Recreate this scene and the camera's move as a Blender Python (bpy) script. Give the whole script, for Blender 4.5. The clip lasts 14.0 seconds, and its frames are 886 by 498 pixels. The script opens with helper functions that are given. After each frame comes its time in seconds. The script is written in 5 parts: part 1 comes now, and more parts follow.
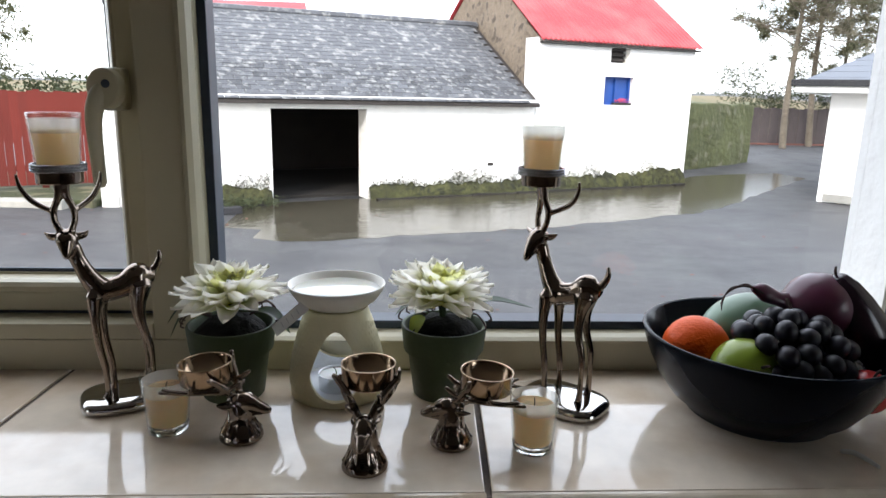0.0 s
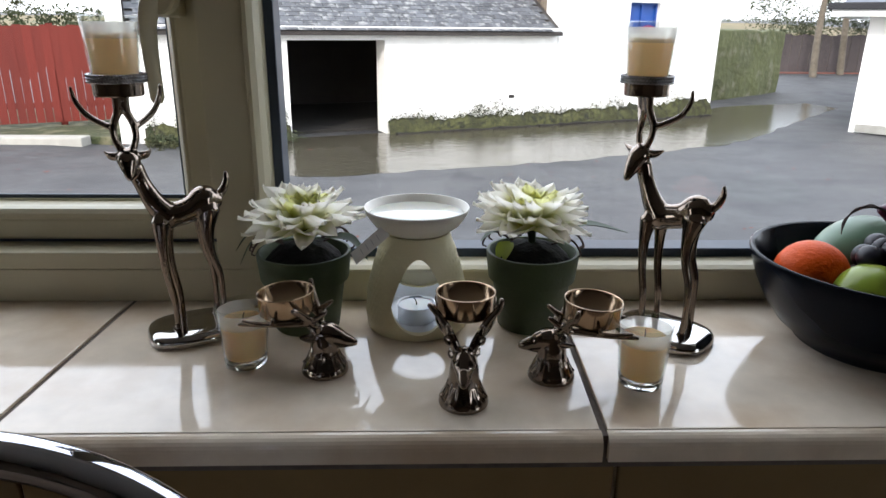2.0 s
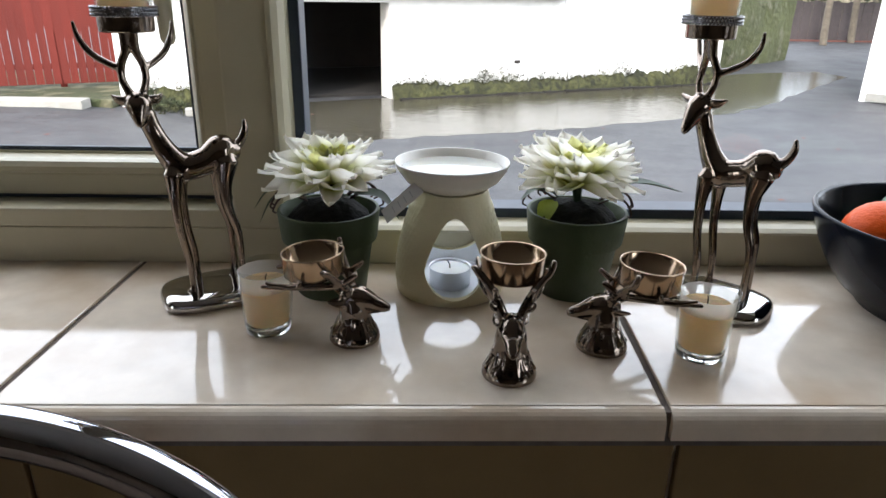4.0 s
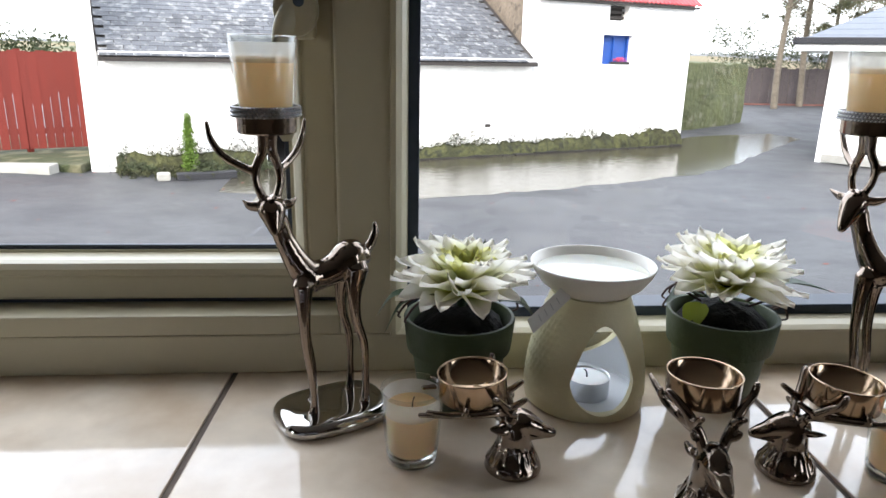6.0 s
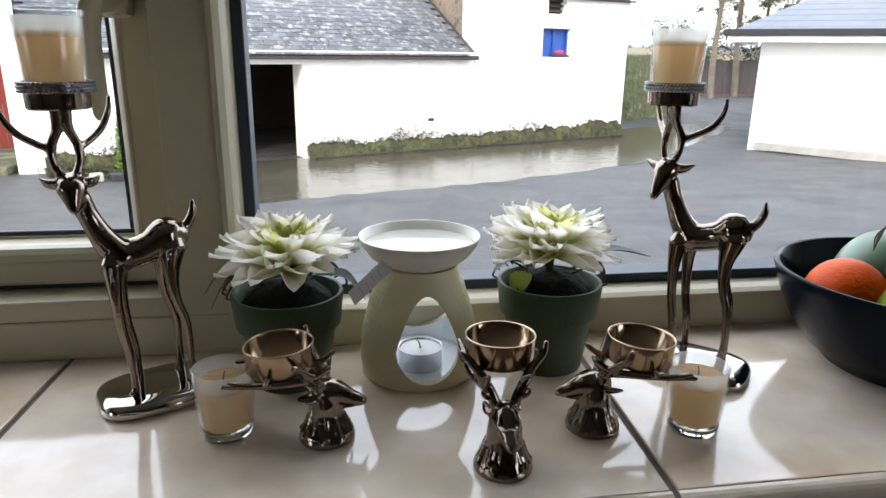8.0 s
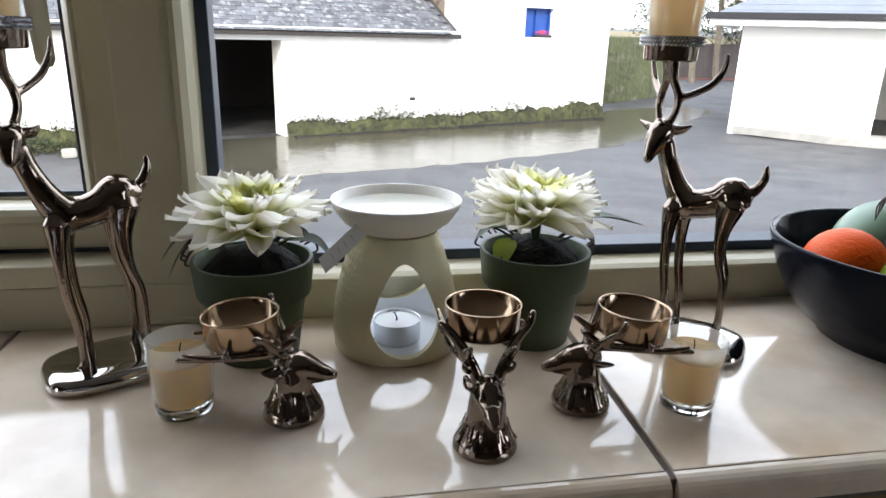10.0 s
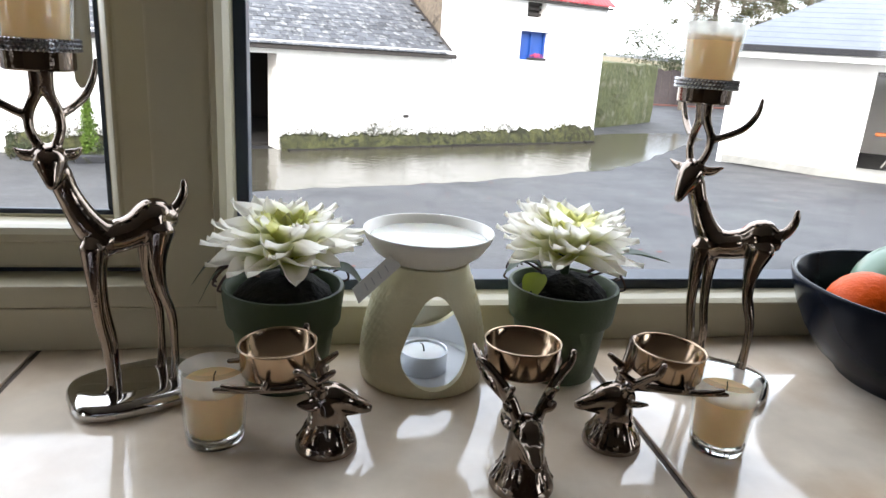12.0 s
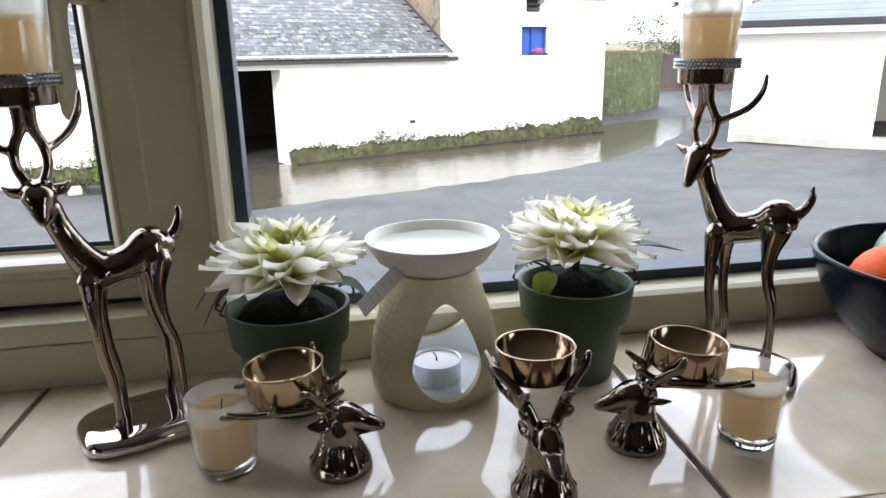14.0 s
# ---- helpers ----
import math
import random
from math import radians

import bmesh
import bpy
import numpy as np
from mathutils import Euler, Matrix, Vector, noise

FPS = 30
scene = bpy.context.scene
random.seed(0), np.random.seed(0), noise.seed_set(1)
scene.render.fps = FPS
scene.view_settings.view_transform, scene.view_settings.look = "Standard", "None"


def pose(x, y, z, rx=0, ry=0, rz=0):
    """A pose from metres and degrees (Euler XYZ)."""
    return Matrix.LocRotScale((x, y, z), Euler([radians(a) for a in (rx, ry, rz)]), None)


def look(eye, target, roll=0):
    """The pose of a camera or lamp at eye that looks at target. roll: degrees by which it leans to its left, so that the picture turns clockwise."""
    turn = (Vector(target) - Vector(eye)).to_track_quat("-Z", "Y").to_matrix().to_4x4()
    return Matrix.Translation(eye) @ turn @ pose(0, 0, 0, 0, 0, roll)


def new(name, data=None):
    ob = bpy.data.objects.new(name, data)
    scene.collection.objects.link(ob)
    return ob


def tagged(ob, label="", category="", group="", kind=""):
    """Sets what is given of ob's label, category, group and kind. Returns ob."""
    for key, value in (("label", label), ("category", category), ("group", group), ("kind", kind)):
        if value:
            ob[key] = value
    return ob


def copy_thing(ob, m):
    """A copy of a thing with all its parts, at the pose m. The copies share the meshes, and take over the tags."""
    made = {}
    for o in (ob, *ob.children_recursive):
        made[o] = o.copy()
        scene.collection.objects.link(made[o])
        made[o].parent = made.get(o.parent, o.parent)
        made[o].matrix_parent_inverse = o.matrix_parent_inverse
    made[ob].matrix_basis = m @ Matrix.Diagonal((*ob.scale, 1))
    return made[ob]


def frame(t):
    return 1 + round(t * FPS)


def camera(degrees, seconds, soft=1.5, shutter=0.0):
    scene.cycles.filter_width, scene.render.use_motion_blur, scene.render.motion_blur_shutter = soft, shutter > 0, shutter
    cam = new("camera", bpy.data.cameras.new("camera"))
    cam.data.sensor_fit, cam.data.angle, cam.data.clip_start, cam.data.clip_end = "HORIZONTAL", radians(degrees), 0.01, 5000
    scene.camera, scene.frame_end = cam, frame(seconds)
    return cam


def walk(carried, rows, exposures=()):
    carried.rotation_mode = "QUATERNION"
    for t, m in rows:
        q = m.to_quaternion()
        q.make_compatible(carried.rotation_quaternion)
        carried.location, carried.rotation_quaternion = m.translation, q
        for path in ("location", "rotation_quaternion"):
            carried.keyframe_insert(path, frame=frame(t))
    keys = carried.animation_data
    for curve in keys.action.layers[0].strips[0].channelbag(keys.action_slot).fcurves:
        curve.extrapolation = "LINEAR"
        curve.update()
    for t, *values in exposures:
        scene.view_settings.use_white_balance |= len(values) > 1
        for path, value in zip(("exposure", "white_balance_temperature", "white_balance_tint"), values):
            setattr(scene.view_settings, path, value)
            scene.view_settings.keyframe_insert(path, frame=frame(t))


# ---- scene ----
cam = camera(66.8, 14.0)
PATH = [
    (0, (-0.019, 0.019, 1.417), (0.091, 1.965, 0.968), 1.3),
    (0.5, (-0.066, 0.055, 1.402), (0.024, 2.0, 0.946), 0.2),
    (1, (-0.088, 0.06, 1.393), (-0.011, 1.989, 0.873), 1.2),
    (1.5, (-0.09, 0.072, 1.389), (-0.017, 1.976, 0.779), 1.1),
    (2, (-0.086, 0.075, 1.388), (-0.025, 1.971, 0.755), 0.6),
    (2.2, (-0.09, 0.078, 1.387), (-0.029, 1.968, 0.736), 1.0),
    (4.3, (-0.13, 0.132, 1.362), (-0.075, 1.995, 0.639), 1.1),
    (4.5, (-0.146, 0.139, 1.365), (-0.109, 2.006, 0.65), 0.7),
    (5, (-0.216, 0.158, 1.373), (-0.136, 2.033, 0.684), -0.4),
    (5.5, (-0.255, 0.169, 1.368), (-0.103, 2.067, 0.757), -1.4),
    (6, (-0.258, 0.188, 1.382), (-0.101, 2.104, 0.828), 1.2),
    (6.5, (-0.258, 0.177, 1.388), (-0.153, 2.106, 0.87), 1.2),
    (7, (-0.229, 0.163, 1.391), (-0.144, 2.105, 0.922), 1.0),
    (7.5, (-0.176, 0.167, 1.379), (0.023, 2.086, 0.855), 0.4),
    (8, (-0.156, 0.165, 1.369), (0.141, 2.06, 0.804), 0.7),
    (8.5, (-0.153, 0.192, 1.341), (0.175, 2.066, 0.724), 1.6),
    (8.7, (-0.147, 0.201, 1.333), (0.175, 2.068, 0.692), 0.8),
    (11, (-0.159, 0.197, 1.354), (0.217, 2.073, 0.77), 2.3),
    (11.5, (-0.171, 0.199, 1.353), (0.205, 2.078, 0.781), 2.6),
    (12, (-0.183, 0.208, 1.355), (0.208, 2.086, 0.789), 3.8),
    (12.5, (-0.176, 0.211, 1.351), (0.228, 2.088, 0.793), 2.7),
    (13, (-0.171, 0.213, 1.355), (0.238, 2.09, 0.801), 2.6),
    (13.5, (-0.167, 0.214, 1.355), (0.209, 2.097, 0.794), 0.8),
    (14, (-0.171, 0.22, 1.354), (0.17, 2.109, 0.794), -1.0),
]
EXPOSURES = [(0, 1.92), (1.0, 1.84), (2.2, 1.86), (4.5, 2.22), (5.0, 2.26), (6.5, 2.22), (7.5, 2.12), (8.5, 2.12), (11.0, 2.36), (14.0, 2.36)]
walk(cam, [(t, look(eye, target, roll)) for t, eye, target, roll in PATH], EXPOSURES)

# ---- light ----
SUN_TO = Vector((-0.36, -0.80, 0.50)).normalized()
world = bpy.data.worlds.new("sky")
scene.world = world
world.use_nodes = True
wn = world.node_tree.nodes
sky = wn.new("ShaderNodeTexSky")
sky.sky_type = "NISHITA"
sky.sun_disc = False
sky.sun_elevation = math.asin(SUN_TO.z)
sky.sun_rotation = math.atan2(SUN_TO.x, SUN_TO.y)
sky.air_density, sky.dust_density, sky.ozone_density = 1.0, 2.0, 1.0
veil = wn.new("ShaderNodeMix")      # thin even cloud over the blue
veil.data_type = "RGBA"
veil.inputs[0].default_value, veil.inputs[7].default_value = 0.7, (7.5, 7.9, 8.6, 1)
world.node_tree.links.new(sky.outputs[0], veil.inputs[6])
wn["Background"].inputs["Strength"].default_value = 0.15
world.node_tree.links.new(veil.outputs[2], wn["Background"].inputs["Color"])
sun_data = bpy.data.lights.new("sun", "SUN")
sun_data.energy, sun_data.angle, sun_data.color = 0.7, radians(6), (1.0, 0.95, 0.88)
sun = new("sun", sun_data)
sun.matrix_world = look(SUN_TO * 60, (0, 0, 0))


# ---- materials ----
def mat(name, col, rough=0.5, metal=0.0, vary=0.15, scale=20.0, bump=0.0, bscale=60.0, spot=None, spot_scale=3.0,
        spot_lo=0.5, spot_hi=0.65, coat=0.0, sss=0.0, per_object=0.0, spec=0.5, rvary=0.0, trans=0.0, stretch=(1, 1, 1)):
    """A Principled surface: grain and blotches over the colour, an optional second stain colour, and fine relief."""
    m = bpy.data.materials.new(name)
    m.use_nodes = True
    nt = m.node_tree
    n, k = nt.nodes, nt.links
    p = n["Principled BSDF"]
    tc = n.new("ShaderNodeTexCoord")
    mp = n.new("ShaderNodeMapping")
    mp.inputs["Scale"].default_value = stretch
    k.new(tc.outputs["Object"], mp.inputs["Vector"])
    co = mp.outputs[0]
    if per_object:
        oi = n.new("ShaderNodeObjectInfo")
        sh = n.new("ShaderNodeVectorMath")
        sh.operation = "MULTIPLY_ADD"
        sh.inputs[1].default_value = (37.0, 53.0, 19.0)
        k.new(oi.outputs["Random"], sh.inputs[0]), k.new(mp.outputs[0], sh.inputs[2])
        co = sh.outputs[0]
    fine = n.new("ShaderNodeTexNoise")
    fine.inputs["Scale"].default_value, fine.inputs["Detail"].default_value = scale, 6
    big = n.new("ShaderNodeTexNoise")
    big.inputs["Scale"].default_value, big.inputs["Detail"].default_value = scale / 7, 3
    k.new(co, fine.inputs["Vector"]), k.new(co, big.inputs["Vector"])
    add = n.new("ShaderNodeMath")
    add.operation = "ADD"
    k.new(fine.outputs[0], add.inputs[0]), k.new(big.outputs[0], add.inputs[1])
    last = add.outputs[0]
    if per_object:
        ma = n.new("ShaderNodeMath")
        ma.operation = "MULTIPLY_ADD"
        ma.inputs[1].default_value = per_object
        k.new(oi.outputs["Random"], ma.inputs[0]), k.new(last, ma.inputs[2])
        last = ma.outputs[0]
    mr = n.new("ShaderNodeMapRange")
    mr.inputs["From Min"].default_value, mr.inputs["From Max"].default_value = 0.6, 1.4 + per_object
    mr.inputs["To Min"].default_value, mr.inputs["To Max"].default_value = 1 - vary, 1 + vary
    k.new(last, mr.inputs["Value"])
    mul = n.new("ShaderNodeVectorMath")
    mul.operation = "SCALE"
    mul.inputs[0].default_value = col[:3]
    k.new(mr.outputs[0], mul.inputs["Scale"])
    out = mul.outputs[0]
    if spot:
        sn = n.new("ShaderNodeTexNoise")
        sn.inputs["Scale"].default_value, sn.inputs["Detail"].default_value = spot_scale, 8
        k.new(co, sn.inputs["Vector"])
        sr = n.new("ShaderNodeMapRange")
        sr.inputs["From Min"].default_value, sr.inputs["From Max"].default_value = spot_lo, spot_hi
        k.new(sn.outputs[0], sr.inputs["Value"])
        mx = n.new("ShaderNodeMix")
        mx.data_type = "RGBA"
        mx.inputs[7].default_value = (*spot, 1)
        k.new(sr.outputs[0], mx.inputs[0]), k.new(out, mx.inputs[6])
        out = mx.outputs[2]
    k.new(out, p.inputs["Base Color"])
    p.inputs["Roughness"].default_value, p.inputs["Metallic"].default_value = rough, metal
    p.inputs["Specular IOR Level"].default_value = spec
    p.inputs["Coat Weight"].default_value, p.inputs["Coat Roughness"].default_value = coat, 0.05
    if rvary:
        rr = n.new("ShaderNodeMapRange")
        rr.inputs["From Min"].default_value, rr.inputs["From Max"].default_value = 0.3, 0.7
        rr.inputs["To Min"].default_value, rr.inputs["To Max"].default_value = max(0, rough - rvary), rough + rvary
        k.new(big.outputs[0], rr.inputs["Value"]), k.new(rr.outputs[0], p.inputs["Roughness"])
    if sss:
        p.inputs["Subsurface Weight"].default_value = sss
        p.inputs["Subsurface Radius"].default_value = (0.012, 0.007, 0.004)
        p.inputs["Subsurface Scale"].default_value = 1.0
    if bump:
        bn = n.new("ShaderNodeTexNoise")
        bn.inputs["Scale"].default_value, bn.inputs["Detail"].default_value = bscale, 5
        k.new(co, bn.inputs["Vector"])
        bp = n.new("ShaderNodeBump")
        bp.inputs["Strength"].default_value, bp.inputs["Distance"].default_value = 1.0, bump
        k.new(bn.outputs[0], bp.inputs["Height"]), k.new(bp.outputs[0], p.inputs["Normal"])
    if trans:
        tr = n.new("ShaderNodeBsdfTranslucent")
        k.new(out, tr.inputs["Color"])
        ms = n.new("ShaderNodeMixShader")
        ms.inputs[0].default_value = trans
        k.new(p.outputs[0], ms.inputs[1]), k.new(tr.outputs[0], ms.inputs[2])
        k.new(ms.outputs[0], n["Material Output"].inputs["Surface"])
    return m


def clear_glass(name, tint=(1, 1, 1), gloss=0.02, rough=0.0):
    """Thin clear glass: straight through, with the gloss that its Fresnel gives."""
    m = bpy.data.materials.new(name)
    m.use_nodes = True
    n, k = m.node_tree.nodes, m.node_tree.links
    n.remove(n["Principled BSDF"])
    t, g, f, x = n.new("ShaderNodeBsdfTransparent"), n.new("ShaderNodeBsdfGlossy"), n.new("ShaderNodeLayerWeight"), n.new("ShaderNodeMixShader")
    t.inputs[0].default_value = (*tint, 1)
    g.inputs["Roughness"].default_value = rough
    pw, ma = n.new("ShaderNodeMath"), n.new("ShaderNodeMath")
    pw.operation, pw.inputs[1].default_value = "POWER", 4.0
    ma.operation, ma.inputs[1].default_value, ma.inputs[2].default_value = "MULTIPLY_ADD", 0.6, gloss
    k.new(f.outputs["Facing"], pw.inputs[0]), k.new(pw.outputs[0], ma.inputs[0])
    k.new(ma.outputs[0], x.inputs[0]), k.new(t.outputs[0], x.inputs[1]), k.new(g.outputs[0], x.inputs[2])
    k.new(x.outputs[0], n["Material Output"].inputs["Surface"])
    return m


M_TILE = mat("sill_tile", (0.88, 0.765, 0.625), 0.085, vary=0.20, scale=24, spot=(0.68, 0.53, 0.38), spot_scale=13, spot_lo=0.42, spot_hi=0.74, rvary=0.04, per_object=0.1, spec=0.55, coat=0.30, bump=0.00012, bscale=45)
M_GROUT = mat("grout", (0.16, 0.13, 0.11), 0.9, vary=0.3, scale=90, bump=0.0006, bscale=300)
M_WALLTILE = mat("wall_tile", (0.27, 0.185, 0.09), 0.25, vary=0.15, scale=16, per_object=0.15)
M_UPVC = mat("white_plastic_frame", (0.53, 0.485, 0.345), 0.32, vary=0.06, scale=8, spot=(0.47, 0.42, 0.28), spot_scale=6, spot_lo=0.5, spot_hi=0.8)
M_GASKET_AND_GAP = mat("rubber_and_gap_dark", (0.040, 0.055, 0.080), 0.5, vary=0.2, scale=60)
M_PLASTER = mat("room_plaster", (0.72, 0.68, 0.60), 0.9, vary=0.05, scale=6, bump=0.0008, bscale=120)
M_ROOM = mat("brown_kitchen_wall", (0.20, 0.15, 0.10), 0.8, vary=0.12, scale=5, bump=0.0008, bscale=120)
M_CEIL = mat("ceiling_paint", (0.62, 0.60, 0.55), 0.9, vary=0.03, scale=4)
M_FLOOR = mat("kitchen_floor", (0.17, 0.12, 0.08), 0.4, vary=0.2, scale=5)
def waxy_film(name, col, cover):
    """A thin haze of wax that lets part of the light straight through."""
    m = bpy.data.materials.new(name)
    m.use_nodes = True
    n, k = m.node_tree.nodes, m.node_tree.links
    n.remove(n["Principled BSDF"])
    t, d, l, a, x = (n.new("ShaderNodeBsdfTransparent"), n.new("ShaderNodeBsdfDiffuse"), n.new("ShaderNodeBsdfTranslucent"), n.new("ShaderNodeMixShader"), n.new("ShaderNodeMixShader"))
    d.inputs[0].default_value = l.inputs[0].default_value = (*col, 1)
    a.inputs[0].default_value, x.inputs[0].default_value = 0.5, cover
    k.new(d.outputs[0], a.inputs[1]), k.new(l.outputs[0], a.inputs[2])
    k.new(t.outputs[0], x.inputs[1]), k.new(a.outputs[0], x.inputs[2])
    k.new(x.outputs[0], n["Material Output"].inputs["Surface"])
    return m


def solid_glass(name):
    m = bpy.data.materials.new(name)
    m.use_nodes = True
    p = m.node_tree.nodes["Principled BSDF"]
    p.inputs["Base Color"].default_value = (0.97, 0.98, 0.97, 1)
    p.inputs["Roughness"].default_value, p.inputs["IOR"].default_value = 0.01, 1.47
    p.inputs["Transmission Weight"].default_value = 1.0
    return m


M_PANE = clear_glass("window_glass")
M_WHITEWASH = mat("whitewashed_rubble", (0.80, 0.79, 0.76), 0.9, vary=0.07, scale=5, bump=0.05, bscale=5, spot=(0.62, 0.60, 0.53), spot_scale=2.2, spot_lo=0.62, spot_hi=0.8)
M_RENDER = mat("white_render", (0.80, 0.79, 0.77), 0.85, vary=0.04, scale=4, bump=0.004, bscale=30)
M_MOSS = mat("moss", (0.046, 0.047, 0.016), 0.95, vary=0.9, scale=16, bump=0.04, bscale=20, spot=(0.015, 0.017, 0.008), spot_scale=9, spot_lo=0.48, spot_hi=0.66)
M_SLATE = mat("roof_slate", (0.060, 0.063, 0.070), 0.65, vary=0.75, scale=9, per_object=0.9, spot=(0.24, 0.24, 0.235), spot_scale=7, spot_lo=0.52, spot_hi=0.70, bump=0.004, bscale=30)
M_GSLATE = mat("garage_slate", (0.11, 0.125, 0.15), 0.5, vary=0.2, scale=6, bump=0.004, bscale=25, per_object=0.2)
M_RED_ROOF = mat("red_painted_roof", (0.34, 0.028, 0.035), 0.55, vary=0.12, scale=3, spot=(0.40, 0.07, 0.07), spot_scale=1.2, spot_lo=0.45, spot_hi=0.7)
M_RUBBLE = mat("bare_rubble", (0.17, 0.135, 0.10), 0.95, vary=0.4, scale=5, bump=0.06, bscale=6, spot=(0.08, 0.065, 0.05), spot_scale=5, spot_lo=0.55, spot_hi=0.65)
M_FASCIA = mat("fascia_board", (0.76, 0.76, 0.74), 0.6, vary=0.08, scale=6)
M_GUTTER = mat("dark_gutter", (0.02, 0.02, 0.023), 0.85, vary=0.2, scale=9)
# dark boards; the same near-black also paints the shade inside the barn
M_TIMBER_AND_SHADE = mat("dark_timber_and_shade", (0.03, 0.025, 0.022), 0.8, vary=0.4, scale=12)
# darkened far below real earth: the barn's inner shade is in the colour
M_DARKENED_EARTH = mat("darkened_barn_earth", (0.014, 0.012, 0.010), 0.95, vary=0.4, scale=5)
M_BLUE = mat("blue_paint", (0.012, 0.06, 0.26), 0.5, vary=0.15, scale=8)
M_FLOWERRED = mat("red_petals", (0.55, 0.05, 0.09), 0.6, vary=0.3, scale=30)
M_FENCE = mat("red_stained_board", (0.125, 0.014, 0.008), 0.85, vary=0.3, scale=14, per_object=0.7, stretch=(1, 1, 0.15), bump=0.002, bscale=40)
M_ASPHALT = mat("wet_asphalt", (0.047, 0.047, 0.048), 0.62, vary=0.5, scale=11, bump=0.006, bscale=45, spot=(0.030, 0.030, 0.032), spot_scale=1.1, spot_lo=0.46, spot_hi=0.62, rvary=0.09)
M_WATER = mat("muddy_water", (0.057, 0.051, 0.037), 0.07, vary=0.2, scale=0.6, bump=0.009, bscale=7, spec=0.2)
M_GRASS = mat("verge_grass", (0.035, 0.042, 0.015), 0.95, vary=0.5, scale=14, bump=0.03, bscale=30, spot=(0.13, 0.12, 0.07), spot_scale=3)
M_KERB = mat("concrete", (0.30, 0.29, 0.26), 0.9, vary=0.2, scale=8)
M_FIELD = mat("dry_field", (0.13, 0.10, 0.045), 0.95, vary=0.25, scale=0.3, spot=(0.07, 0.08, 0.03), spot_scale=0.08)
M_HEDGE = mat("hedge_leaf", (0.04, 0.05, 0.018), 0.8, vary=0.5, scale=4, trans=0.2)
M_CONIFER = mat("conifer_leaf", (0.09, 0.15, 0.015), 0.8, vary=0.4, scale=9, trans=0.25)
M_EVERGREEN = mat("evergreen_leaf", (0.085, 0.09, 0.040), 0.8, vary=0.5, scale=0.8, trans=0.25)
M_WINTERLEAF = mat("sparse_leaf", (0.17, 0.15, 0.10), 0.8, vary=0.5, scale=2, trans=0.3)
M_BARK = mat("bark", (0.12, 0.10, 0.075), 0.95, vary=0.4, scale=9, bump=0.02, bscale=14)
M_PANEL = mat("dark_fence_panel", (0.055, 0.045, 0.045), 0.85, vary=0.3, scale=6)
M_FALLEN = mat("fallen_leaf", (0.16, 0.05, 0.035), 0.8, vary=0.4, scale=6)
M_LEAFLITTER = mat("leaf_litter", (0.15, 0.055, 0.04), 0.95, vary=0.4, scale=3)


# ---- mesh tools ----
def part(name, bm, material, parent=None, label="", smooth=False, m=None):
    """One mesh object from a bmesh, under a thing or a part when parent is given."""
    me = bpy.data.meshes.new(name)
    bm.normal_update()
    bm.to_mesh(me)
    bm.free()
    if smooth:
        me.polygons.foreach_set("use_smooth", [True] * len(me.polygons))
    me.materials.append(material)
    ob = new(name, me)
    if parent:
        ob.parent = parent
    if m:
        ob.matrix_basis = m
    if label:
        ob["label"] = label
    return ob


def thing(name, m, label, category, group="", kind=""):
    ob = new(name)
    ob.empty_display_size = 0.02
    ob.matrix_basis = m
    return tagged(ob, label, category, group, kind)


def instance(name, mesh, parent, m):
    ob = new(name, mesh)
    ob.parent = parent
    ob.matrix_basis = m
    return ob


def box(bm, lo, hi, bevel=0.0, m=None):
    g = bmesh.new()
    bmesh.ops.create_cube(g, size=1)
    for v in g.verts:
        v.co = Vector([lo[i] + (v.co[i] + 0.5) * (hi[i] - lo[i]) for i in range(3)])
    if bevel:
        bmesh.ops.bevel(g, geom=g.edges[:], offset=bevel, segments=2, profile=0.6, affect="EDGES")
    return merge(bm, g, m)


def merge(bm, g, m=None):
    if m:
        g.transform(m)
    vs = [bm.verts.new(v.co) for v in g.verts]
    g.verts.index_update()
    for f in g.faces:
        bm.faces.new([vs[v.index] for v in f.verts])
    g.free()
    return bm


def lathe(bm, profile, segs=48, m=None):
    """Turns (radius, height) points round z; radius 0 closes the form."""
    g = bmesh.new()
    rings = []
    for r, z in profile:
        if r <= 1e-6:
            rings.append([g.verts.new((0, 0, z))])
        else:
            rings.append([g.verts.new((r * math.cos(2 * math.pi * i / segs), r * math.sin(2 * math.pi * i / segs), z)) for i in range(segs)])
    for a, b in zip(rings, rings[1:]):
        for i in range(segs):
            j = (i + 1) % segs
            quad = [a[i % len(a)], a[j % len(a)], b[j % len(b)], b[i % len(b)]]
            face = list(dict.fromkeys(quad))
            if len(face) > 2:
                g.faces.new(face)
    return merge(bm, g, m)


def spline(pts, n=6):
    """A smooth line through points (any number of columns)."""
    p = [np.array(q, float) for q in pts]
    p = [2 * p[0] - p[1]] + p + [2 * p[-1] - p[-2]]
    out = []
    for i in range(1, len(p) - 2):
        for j in range(n):
            t = j / n
            a, b, c, d = p[i - 1:i + 3]
            out.append(0.5 * (2 * b + (c - a) * t + (2 * a - 5 * b + 4 * c - d) * t * t + (3 * b - a - 3 * c + d) * t ** 3))
    return out + [p[-2]]


